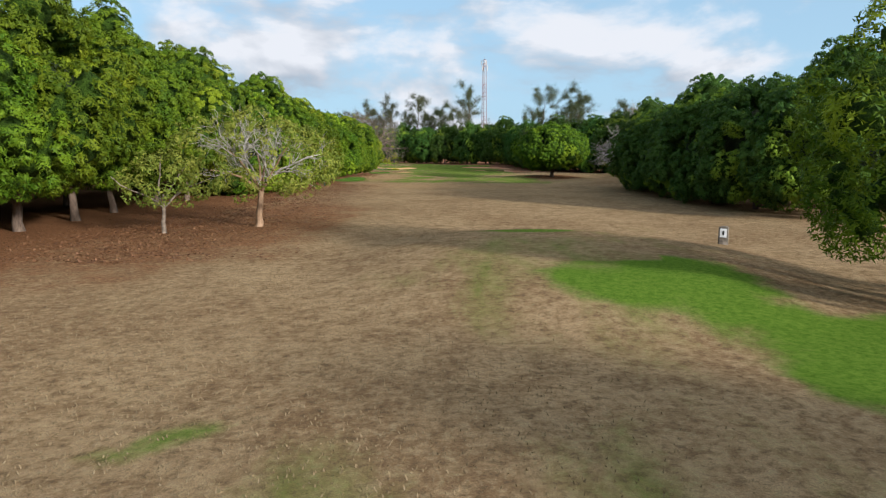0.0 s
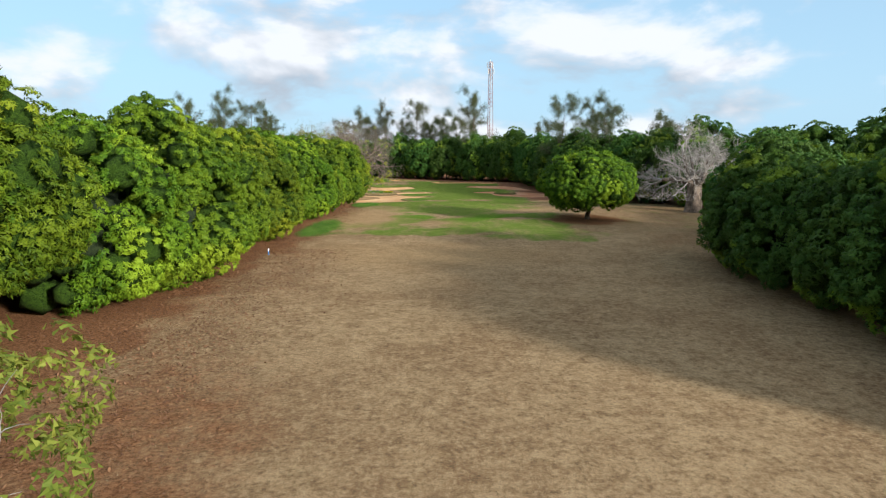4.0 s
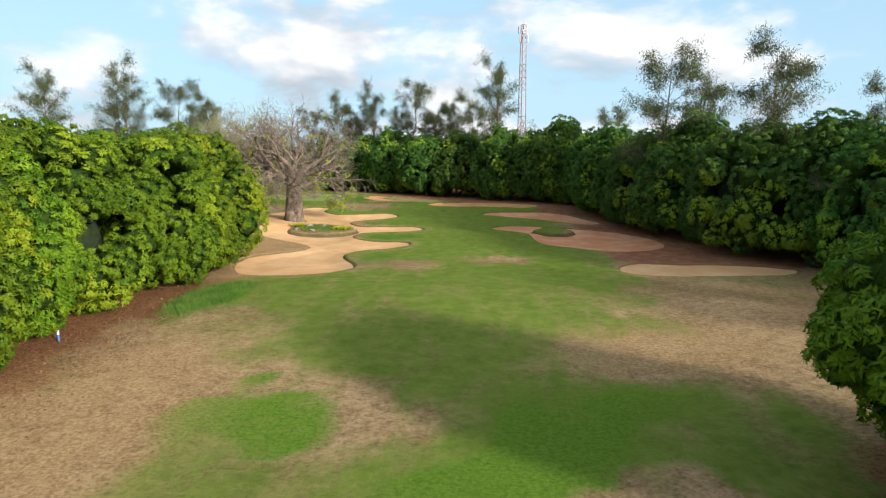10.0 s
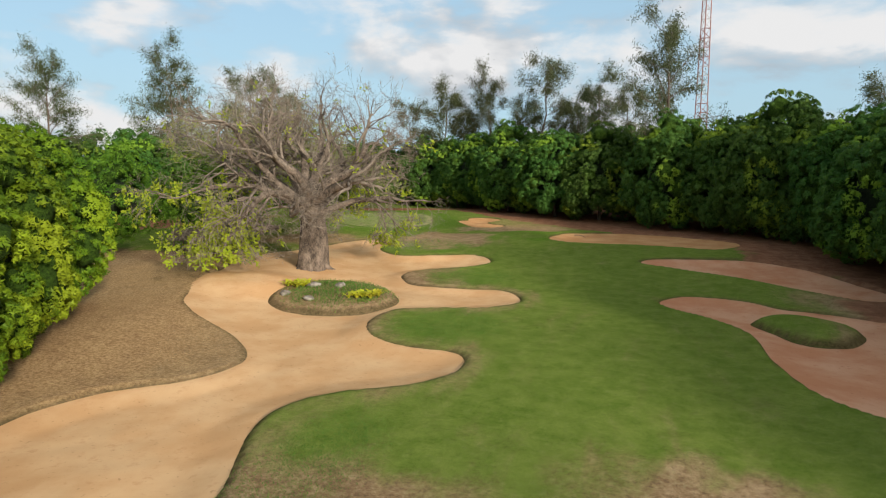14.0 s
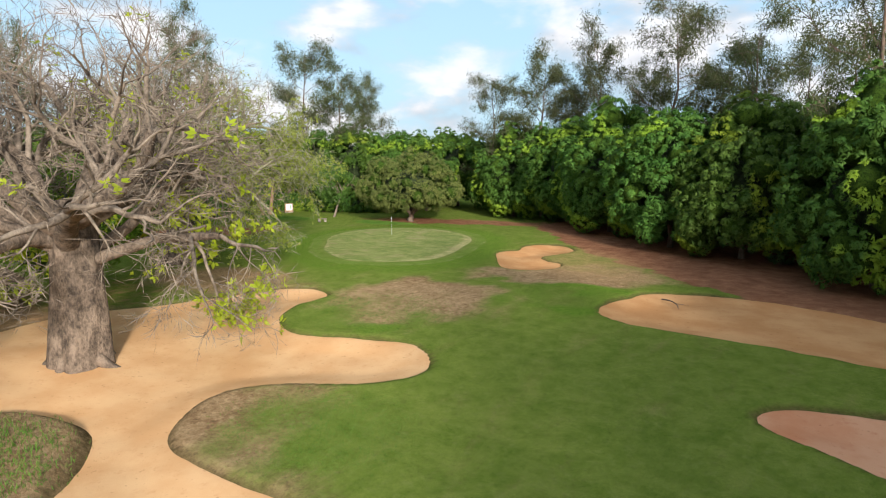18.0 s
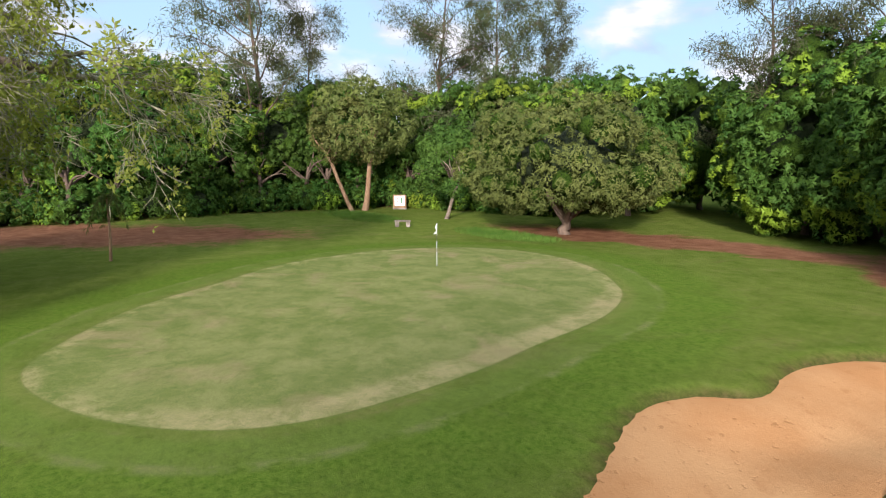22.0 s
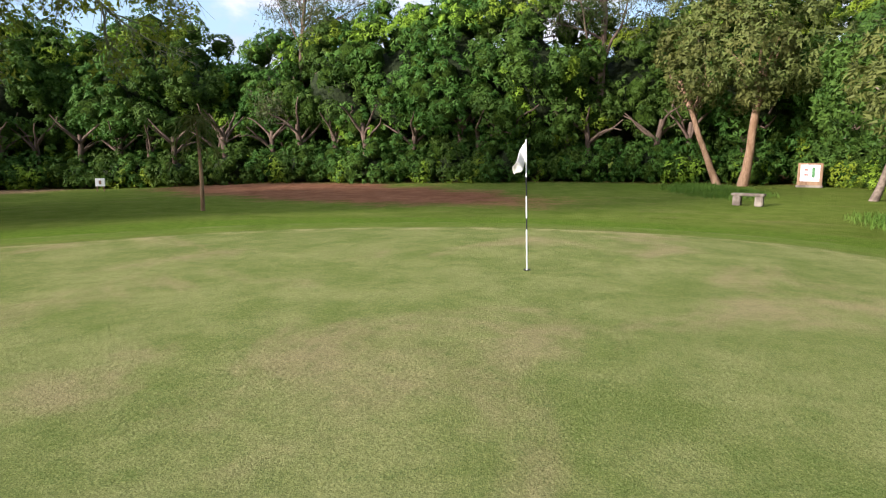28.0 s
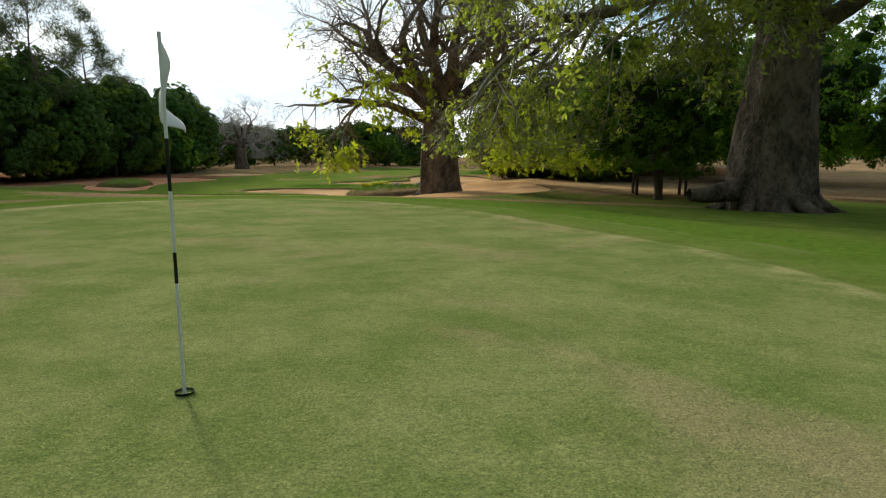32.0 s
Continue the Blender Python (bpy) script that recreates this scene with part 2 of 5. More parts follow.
    soil = m.mix(m.ramp(mid, 0.3, 0.7), (0.175, 0.075, 0.040), (0.30, 0.150, 0.085))
    soil = m.mix(m.ramp(fine, 0.5, 0.8, 0, 0.4), soil, (0.36, 0.22, 0.13))
    b = m.math("ADD", m.attr("bare"), m.math("MULTIPLY", m.math("SUBTRACT", mid, 0.5), 0.9))
    c = m.mix(m.ramp(b, 0.25, 0.75), c, soil)
    lit = m.mix(m.ramp(fine, 0.35, 0.65), (0.110, 0.050, 0.024), (0.29, 0.145, 0.068))
    l = m.math("ADD", m.attr("litter"), m.math("MULTIPLY", m.math("SUBTRACT", mid, 0.5), 1.2))
    c = m.mix(m.ramp(l, 0.2, 0.8), c, lit)
    c = m.mix(m.ramp(grain, 0.35, 0.68, 0.0, 0.5), c, m.mix(1.0, c, (1.5, 1.47, 1.4), "MULTIPLY"))
    blade = m.noise(85.0, 3.0, 0.7)
    c = m.mix(m.ramp(blade, 0.5, 0.68, 0.0, 0.7), c, m.mix(1.0, c, (1.55, 1.5, 1.4), "MULTIPLY"))
    c = m.mix(m.ramp(blade, 0.5, 0.33, 0.0, 0.8), c, m.mix(1.0, c, (0.45, 0.5, 0.45), "MULTIPLY"))
    c = m.mix(m.math("MULTIPLY", m.attr("warm"), m.ramp(mid, 0.3, 0.62, 0.4, 0.95)), c, m.mix(m.ramp(fine, 0.34, 0.66), (0.26, 0.15, 0.065), (0.54, 0.36, 0.17)))
    # cut turf edge: soil brown, darkened further for the shade of the lip
    cut = m.math("MULTIPLY", m.attr("cut"), m.ramp(mid, 0.25, 0.6, 0.45, 0.95))
    c = m.mix(cut, c, m.mix(m.ramp(fine, 0.35, 0.7), (0.055, 0.045, 0.018), (0.15, 0.105, 0.05)))
    # the whole sward is a little darker than its single blades
    m.colour(m.mix(1.0, c, (0.83, 0.82, 0.82), "MULTIPLY"))
    hgt = m.math("ADD", m.math("MULTIPLY", fine, 0.6), m.math("MULTIPLY", grain, 0.4))
    return m.bump(hgt, 0.8, 0.07).m


def sand_material(name, a, b, stain):
    m = Mat(name, 1.0)
    m.b.inputs["Specular IOR Level"].default_value = 0.0
    n1, n2, n3 = m.noise(0.35, 5.0), m.noise(2.2, 5.0, 0.65), m.noise(16.0, 4.0, 0.7)
    c = m.mix(m.ramp(n1, 0.35, 0.68), a, b)
    c = m.mix(m.ramp(n2, 0.55, 0.75, 0, 0.5), c, stain)
    c = m.mix(m.ramp(n3, 0.62, 0.75, 0, 0.35), c, (0.12, 0.06, 0.035))
    # small hollows, with their shade multiplied into the sand colour
    pits = m.noise(4.2, 3.0, 0.65)
    c = m.mix(m.ramp(pits, 0.64, 0.71, 0, 0.5), c, m.mix(1.0, c, (0.5, 0.45, 0.42), "MULTIPLY"))
    m.colour(c)
    h = m.math("SUBTRACT", m.math("ADD", m.math("MULTIPLY", n2, 0.5), m.math("MULTIPLY", n3, 0.5)), m.math("MULTIPLY", m.ramp(pits, 0.6, 0.72), 0.3))
    return m.bump(h, 0.35, 0.05).m


M_GROUND = ground_material()
M_SAND = sand_material("pale_sand", (0.52, 0.295, 0.135), (0.60, 0.375, 0.19), (0.44, 0.22, 0.095))
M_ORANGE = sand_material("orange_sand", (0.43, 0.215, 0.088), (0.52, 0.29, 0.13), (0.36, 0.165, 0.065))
M_RED = sand_material("red_sand", (0.46, 0.20, 0.10), (0.55, 0.295, 0.17), (0.39, 0.14, 0.07))
M_LEAF = leaf_material("broad_leaves", (0.034, 0.078, 0.004), (0.140, 0.200, 0.008), (0.20, 0.26, 0.012), 0.04)
M_LEAF2 = leaf_material("dark_leaves", (0.030, 0.080, 0.012), (0.085, 0.155, 0.024), (0.18, 0.27, 0.022), 0.05)
M_LEAF3 = leaf_material("olive_leaves", (0.065, 0.085, 0.02), (0.15, 0.165, 0.042))
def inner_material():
    """The leafy cores of a crown's masses: shade between leaves is put into the colour, broken up at the size of a
    leaf.
    """
    m = Mat("shaded_inner_leaves", 0.9)
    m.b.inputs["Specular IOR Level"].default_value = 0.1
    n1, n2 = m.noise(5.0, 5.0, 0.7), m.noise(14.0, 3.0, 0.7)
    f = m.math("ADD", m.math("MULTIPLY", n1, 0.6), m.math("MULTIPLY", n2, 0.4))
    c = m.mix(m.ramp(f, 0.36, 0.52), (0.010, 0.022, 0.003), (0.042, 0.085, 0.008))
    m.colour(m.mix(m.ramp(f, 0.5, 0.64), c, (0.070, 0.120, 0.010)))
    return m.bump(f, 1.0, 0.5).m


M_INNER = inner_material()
# near-black body core: paints the shade seen through gaps between leaf masses
M_DEEP = bark_material("crown_gap_shade", (0.008, 0.014, 0.004), (0.030, 0.045, 0.012), 3.0, (1, 1, 1), 0.3)
M_PALELEAF = leaf_material("pale_olive_leaves", (0.17, 0.22, 0.035), (0.33, 0.37, 0.08), trans=0.6)
M_GLOW = leaf_material("thin_bright_leaves", (0.060, 0.125, 0.010), (0.150, 0.235, 0.018), trans=0.45)
M_LIME = leaf_material("young_lime_leaves", (0.26, 0.36, 0.02), (0.45, 0.55, 0.05), trans=0.55)
M_DRYLEAF = leaf_material("yellowing_leaves", (0.085, 0.135, 0.016), (0.27, 0.29, 0.045), trans=0.25)
M_WISP = leaf_material("needle_foliage", (0.042, 0.056, 0.022), (0.110, 0.122, 0.052), trans=0.3)
M_BARK = bark_material("brown_bark", (0.06, 0.04, 0.028), (0.17, 0.12, 0.085))
M_PALE = bark_material("pale_orange_bark", (0.16, 0.09, 0.045), (0.33, 0.215, 0.13))
M_BAOBAB = bark_material("grey_baobab_bark", (0.038, 0.028, 0.020), (0.205, 0.152, 0.108), 1.5, (1, 1, 0.6), 0.25)
M_TWIG = bark_material("grey_twigs", (0.080, 0.060, 0.044), (0.26, 0.205, 0.15), 1.2, (1, 1, 1))
M_OLIVE = bark_material("olive_grey_twigs", (0.15, 0.135, 0.085), (0.30, 0.28, 0.18), 5.0)
M_SILVER = bark_material("silver_twigs", (0.22, 0.19, 0.16), (0.42, 0.38, 0.33), 5.0)
M_WHITE = plain_material("white_paint", (0.72, 0.72, 0.69), (0.82, 0.82, 0.80), 0.5)
M_REDP = plain_material("red_paint", (0.45, 0.09, 0.06), (0.55, 0.14, 0.09), 0.5)
M_STEEL = plain_material("galvanised_steel", (0.35, 0.36, 0.37), (0.5, 0.51, 0.52), 0.45, 8.0, 0.6)
M_BLACK = plain_material("black_paint", (0.012, 0.012, 0.012), (0.03, 0.03, 0.03), 0.4)
M_CLOTH = plain_material("white_cloth", (0.74, 0.73, 0.69), (0.83, 0.82, 0.79), 0.85)
M_STONE = plain_material("weathered_stone", (0.13, 0.105, 0.08), (0.29, 0.25, 0.195), 0.9, 3.0, 0, 0.02)
M_WOOD = bark_material("weathered_wood", (0.16, 0.09, 0.05), (0.33, 0.21, 0.12), 4.0, (1, 1, 0.2), 0.01)
M_THATCH = bark_material("dry_thatch", (0.10, 0.075, 0.05), (0.24, 0.19, 0.125), 5.0, (1, 1, 0.3), 0.03)

# ---- mesh helpers ----


def raw_mesh(name, v, quads=None, tris=None, mats=(), quad_mat=None, tri_mat=None, smooth=False):
    """A mesh from arrays of vertices and of four- and three-sided faces."""
    me = bpy.data.meshes.new(name)
    v = np.asarray(v, np.float32)
    q = np.zeros((0, 4), np.int32) if quads is None else np.asarray(quads, np.int32).reshape(-1, 4)
    t = np.zeros((0, 3), np.int32) if tris is None else np.asarray(tris, np.int32).reshape(-1, 3)
    me.vertices.add(len(v))
    me.vertices.foreach_set("co", v.ravel())
    loops = np.r_[q.ravel(), t.ravel()]
    me.loops.add(len(loops))
    me.loops.foreach_set("vertex_index", loops)
    counts = np.r_[np.full(len(q), 4), np.full(len(t), 3)]
    me.polygons.add(len(counts))
    me.polygons.foreach_set("loop_start", (np.cumsum(counts) - counts).astype(np.int32))
    if quad_mat is not None or tri_mat is not None:
        qm = np.zeros(len(q), np.int32) if quad_mat is None else quad_mat
        tm = np.zeros(len(t), np.int32) if tri_mat is None else tri_mat
        me.polygons.foreach_set("material_index", np.r_[qm, tm].astype(np.int32))
    for m in mats:
        me.materials.append(m)
    if smooth:
        me.polygons.foreach_set("use_smooth", np.ones(len(counts), bool))
    me.update(calc_edges=True)
    return me


def part(name, me, parent, label="", at=None):
    """Links a mesh or a bmesh as one object under a thing or a part."""
    ob = new(name, me)
    ob.parent = parent
    if at is not None:
        ob.matrix_basis = at
    if label:
        tagged(ob, label)
    return ob


def bm_mesh(name, bm, mat, smooth=False):
    me = bpy.data.meshes.new(name)
    bm.to_mesh(me)
    bm.free()
    me.materials.append(mat)
    for p in me.polygons:
        p.use_smooth = smooth
    return me


def box_bm(size, at=(0, 0, 0), bevel=0.01, bm=None, turn=None):
    bm = bm or bmesh.new()
    m = Matrix.Translation(at) @ (turn or Matrix()) @ Matrix.Diagonal((*size, 1))
    made = bmesh.ops.create_cube(bm, size=1, matrix=m)
    if bevel:
        es = {e for v in made["verts"] for e in v.link_edges}
        bmesh.ops.bevel(bm, geom=list(es), offset=bevel, segments=2, affect="EDGES")
    return bm


def tubes(lines, sides_of=lambda r: 8 if r > 0.2 else (5 if r > 0.05 else 3), rib=None):
    """Tapered tubes along polylines of (points, radii), as vertices and quads."""
    vs, qs, n = [], [], 0
    for pts, rad in lines:
        pts, rad = np.asarray(pts, float), np.asarray(rad, float)
        k = sides_of(rad[0])
        d = np.gradient(pts, axis=0)
        d /= np.linalg.norm(d, axis=1)[:, None] + 1e-9
        ref = np.array([0.31, 0.95, 0.05]) if abs(d[0][2]) > 0.8 else np.array([0, 0, 1.0])
        a = np.cross(d, ref)
        a /= np.linalg.norm(a, axis=1)[:, None] + 1e-9
        b = np.cross(d, a)
        ang = np.linspace(0, 2 * np.pi, k, endpoint=False)
        rr = rad[:, None] * (np.ones(k) if rib is None else 1 + rib(ang, np.linspace(0, 1, len(pts))[:, None]))
        ring = pts[:, None, :] + rr[..., None] * (np.cos(ang)[None, :, None] * a[:, None, :] + np.sin(ang)[None, :, None] * b[:, None, :])
        vs.append(ring.reshape(-1, 3))
        i = np.arange(len(pts) - 1)[:, None] * k + np.arange(k)[None, :]
        j = np.arange(len(pts) - 1)[:, None] * k + (np.arange(k)[None, :] + 1) % k
        qs.append(np.stack([i, j, j + k, i + k], -1).reshape(-1, 4) + n)
        n += len(pts) * k
    return np.concatenate(vs), np.concatenate(qs)


def leaf_quads(base, way, side, length, width):
    """Rhombic leaves: base points, unit directions, unit side vectors, lengths and widths."""
    length, width = np.asarray(length)[:, None], np.asarray(width)[:, None]
    mid = base + way * length * 0.45
    tip = base + way * length
    v = np.stack([base, mid + side * width * 0.5, tip, mid - side * width * 0.5], 1).reshape(-1, 3)
    return v, np.arange(len(v)).reshape(-1, 4)


def leaf_points(base, way, side, length, width):
    """Small pointed leaflets of one triangle each."""
    length, width = np.asarray(length)[:, None], np.asarray(width)[:, None]
    v = np.stack([base + side * width * 0.5, base - side * width * 0.5, base + way * length], 1).reshape(-1, 3)
    return v, np.arange(len(v)).reshape(-1, 3)


def unit(a):
    return a / (np.linalg.norm(a, axis=-1, keepdims=True) + 1e-9)


def rosettes(rng, p, n, count, length, width, spread=0.9, droop=0.15):
    """At each twig end p with axis n, count leaves that stand out in a whorl."""
    k = len(p)
    ref = unit(rng.normal(size=(k, 3)))
    a = unit(np.cross(n, ref))
    b = np.cross(n, a)
    ang = rng.uniform(0, 2 * np.pi, (k, count))
    lift = rng.uniform(0.05, 0.75, (k, count))[..., None]
    way = spread * (np.cos(ang)[..., None] * a[:, None] + np.sin(ang)[..., None] * b[:, None]) + lift * n[:, None]
    way[..., 2] -= droop
    way = unit(way)
    side = unit(np.cross(way, n[:, None] + 0.35 * rng.normal(size=(k, count, 3))))
    base = p[:, None] + way * 0.04 + rng.normal(size=(k, count, 3)) * length * 0.12
    size = rng.uniform(0.65, 1.25, (k, count))
    return leaf_quads(base.reshape(-1, 3), way.reshape(-1, 3), side.reshape(-1, 3), (size * length).ravel(), (size * width).ravel())


def ico(sub):
    bm = bmesh.new()
    bmesh.ops.create_icosphere(bm, subdivisions=sub, radius=1)
    bm.verts.ensure_lookup_table()
    v = np.array([x.co[:] for x in bm.verts])
    t = np.array([[x.index for x in f.verts] for f in bm.faces])
    bm.free()
    return v, t


ICO, ICO_ROUGH = ico(2), ico(1)


def crown_mesh(name, seed, rad, low, high, masses, mass_r, clumps, leaves, length, width, mat, gap=0.0, core=0.8, clump_r=0.75, rough=0.09, waist=0.5, lump=0.0, inner=None):
    """A crown in three orders: leaf masses spread over an egg-shaped body, tufts on each mass, leaflets in each tuft;
    inside, cores coloured dark for the shade in the gaps.
    Towards inner, where its neighbours stand, a crown in a dense row bears no leaves."""
    rng = np.random.default_rng(seed)
    i = np.arange(masses) + 0.5
    ph, th = np.arccos(1 - 1.88 * i / masses), np.pi * (1 + 5 ** 0.5) * i
    d = unit(np.stack([np.cos(th) * np.sin(ph), np.sin(th) * np.sin(ph), np.cos(ph)], 1) + rng.normal(size=(masses, 3)) * 0.16)
    seat = low + (high - low) * waist
    mid = np.array([0, 0, seat])
    body = np.stack([np.full(masses, rad), np.full(masses, rad), np.where(d[:, 2] > 0, high - seat, seat - low)], 1)
    waves = rng.normal(size=(4, 3)) * 2.6
    bulge = 1 + lump * np.sin(d @ waves.T + rng.uniform(0, 6.28, 4)).sum(1) / 2
    mr = mass_r * rng.uniform(0.72, 1.3, masses)
    c = mid + d * (body - mr[:, None] * 0.7) * np.minimum(bulge + rng.normal(size=masses) * rough, 1.12)[:, None]
    # tufts cover the outer side of each mass evenly; each is a small dome of leaves
    f = np.arange(clumps) + 0.5
    ph, th = np.arccos(1 - 2 * f / clumps), np.pi * (1 + 5 ** 0.5) * f
    shell = np.stack([np.cos(th) * np.sin(ph), np.sin(th) * np.sin(ph), np.cos(ph)], 1)
    turned = [shell @ np.linalg.qr(rng.normal(size=(3, 3)))[0] for _ in range(masses)]
    k = np.repeat(np.arange(masses), clumps)
    w = unit(np.concatenate(turned) + rng.normal(size=(len(k), 3)) * 0.12)
    p = c[k] + w * (mr[k] * rng.uniform(0.88, 1.10, len(k)))[:, None]
    keep = (p[:, 2] > low * 0.5 + 0.1) & (rng.random(len(p)) > gap) & ((w * d[k]).sum(1) > -0.2)
    if inner is not None:
        keep &= (p[:, 0] / rad > inner) | (p[:, 2] > low + 0.86 * (high - low))
    for m in range(masses):
        keep &= (np.linalg.norm(p - c[m], axis=1) > mr[m] * 0.80) | (k == m)
    p, w = p[keep], unit(w[keep] + d[k][keep] * 0.25 + np.array([0, 0, 0.3]))
    n = len(p)
    u = unit(unit(rng.normal(size=(n, leaves, 3))) + w[:, None] * 1.0 + np.array([0, 0, 0.15]))
    flat = unit(np.cross(u, rng.normal(size=u.shape)))
    way = unit(0.42 * u + 0.85 * flat + np.array([0, 0, -0.2]))
    side = unit(np.cross(way, u + 0.22 * rng.normal(size=u.shape)))
    cr = clump_r * rng.uniform(0.75, 1.3, (n, 1)) * rng.uniform(0.75, 1.08, (n, leaves))
    base = p[:, None] - w[:, None] * clump_r * 0.25 + u * cr[..., None] - way * length * 0.45
    size = rng.uniform(0.7, 1.3, n * leaves)
    v, t = leaf_points(base.reshape(-1, 3), way.reshape(-1, 3), side.reshape(-1, 3), size * length, size * width)
    if not core:
        return raw_mesh(name, v, None, t, (mat,))
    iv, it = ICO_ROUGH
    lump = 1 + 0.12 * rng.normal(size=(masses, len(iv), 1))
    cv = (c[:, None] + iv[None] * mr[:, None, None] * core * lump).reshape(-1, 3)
    # one body core behind the masses, coloured as deep shade
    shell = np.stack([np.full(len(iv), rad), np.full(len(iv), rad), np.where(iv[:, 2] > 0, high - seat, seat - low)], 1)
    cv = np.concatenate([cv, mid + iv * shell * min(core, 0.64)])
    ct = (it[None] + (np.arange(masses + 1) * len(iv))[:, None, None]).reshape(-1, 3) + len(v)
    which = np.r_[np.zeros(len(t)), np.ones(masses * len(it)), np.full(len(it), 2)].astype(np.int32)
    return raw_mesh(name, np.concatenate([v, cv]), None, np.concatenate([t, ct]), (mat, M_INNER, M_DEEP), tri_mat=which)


def branches(rng, start, way, r, length, level, last, out, kids=(5, 5, 5, 4), shrink=0.62, spread=0.75, lift=0.1, wander=0.16, thin=0.42, tips=None):
    """Grows a limb and what springs from it; each limb is one tapered polyline in out[level]."""
    n = 6 if level < 2 else (5 if level < 3 else (4 if level < last else 2))
    pts, d, p = [np.array(start)], np.array(way), np.array(start)
    for _ in range(n):
        d = unit(d + rng.normal(size=3) * wander + np.array([0, 0, lift * ((0.5 if level else 1) if lift > 0 else (0.35, 0.6, 1.2, 1.4, 1.4)[level])]))
        if p[2] + d[2] * length / n < 2.2:
            d = unit(np.array([d[0], d[1], abs(d[2]) * 0.2]))
        p = p + d * length / n
        pts.append(p)
    pts = np.array(pts)
    rad = np.linspace(r, r * (0.5 if level < last else 0.35), n + 1)
    out.setdefault(level, []).append((pts, rad))
    if level == last:
        if tips is not None:
            tips.append((pts[-1], d))
        return
    for k in range(kids[min(level, len(kids) - 1)]):
        f = rng.uniform(0.35, 1.0) if k else 1.0
        i = min(int(f * n), n - 1)
        s = pts[i] + (pts[i + 1] - pts[i]) * (f * n - i)
        side = unit(np.cross(d, rng.normal(size=3)))
        local = unit(pts[i + 1] - pts[i])
        w = unit(local * (1 - 0.4 * spread) + side * spread * rng.uniform(0.6, 1.2) + np.array([0, 0, lift]))
        branches(rng, s, w, max(r * thin * rng.uniform(0.8, 1.2), 0.012), length * shrink * rng.uniform(0.75, 1.2), level + 1, last, out, kids, shrink, spread, lift, wander, thin, tips)

# ---- the lie of the land ----


def step(a, b, x):
    t = np.clip((x - a) / (b - a), 0, 1)
    return t * t * (3 - 2 * t)


def closed_curve(pts, per=10):
    """A closed smooth curve through a few plan points."""
    p = np.array(pts, float)
    t = np.linspace(0, 1, per, endpoint=False)[:, None]
    out = []
    for i in range(len(p)):
        a, b, c, d = p[i - 1], p[i], p[(i + 1) % len(p)], p[(i + 2) % len(p)]
        out.append(0.5 * (2 * b + (c - a) * t + (2 * a - 5 * b + 4 * c - d) * t ** 2 + (3 * b - a - 3 * c + d) * t ** 3))
    return np.concatenate(out)


def signed(curve, x, y, reach=6.0):
    """Signed distance to a closed curve, negative inside; beyond reach it is cut off."""
    out = np.full(x.shape, reach)
    lo, hi = curve.min(0) - reach, curve.max(0) + reach
    near = (x > lo[0]) & (x < hi[0]) & (y > lo[1]) & (y < hi[1])
    px, py = x[near], y[near]
    best, inside = np.full(px.shape, 1e9), np.zeros(px.shape, bool)
    for (ax, ay), (bx, by) in zip(curve, np.roll(curve, -1, 0)):
        ex, ey = bx - ax, by - ay
        t = np.clip(((px - ax) * ex + (py - ay) * ey) / (ex * ex + ey * ey + 1e-12), 0, 1)
        best = np.minimum(best, (px - ax - t * ex) ** 2 + (py - ay - t * ey) ** 2)
        if ay != by:
            inside ^= ((ay > py) != (by > py)) & (px < (bx - ax) * (py - ay) / (by - ay) + ax)
    out[near] = np.minimum(np.sqrt(best), reach) * np.where(inside, -1, 1)
    return out


LONG_NEAR = [
    (-17.0, 159.6), (-14.6, 156.0), (-11.2, 155.4), (-8.0, 156.3), (-6.5, 159.2), (-7.0, 162.4), (-8.7, 166.6), (-8.9, 169.2), (-7.4, 171.4), (-4.6, 173.2),
    (-3.0, 175.6), (-3.6, 178.2), (-6.8, 178.9), (-9.5, 180.2), (-11.0, 183.2), (-10.6, 186.8), (-7.6, 188.4), (-4.2, 189.5), (-2.6, 192.2), (-4.6, 195.3), (-8.4, 195.5)]
LONG_FAR = [
    (-11.8, 195.9), (-13.7, 197.5), (-14.6, 200.0), (-13.2, 202.4), (-9.2, 204.8), (-8.0, 207.2), (-10.2, 209.1), (-13.4, 208.8), (-17.0, 207.5), (-20.0, 208.6),
    (-21.3, 211.2), (-21.0, 214.0), (-23.2, 214.7), (-25.6, 213.0), (-28.6, 207.4), (-31.0, 200.5), (-28.8, 194.0), (-25.9, 185.4), (-22.8, 181.8), (-17.4, 178.6),
    (-13.9, 174.6), (-14.4, 171.2), (-17.4, 168.6), (-18.3, 164.6)]
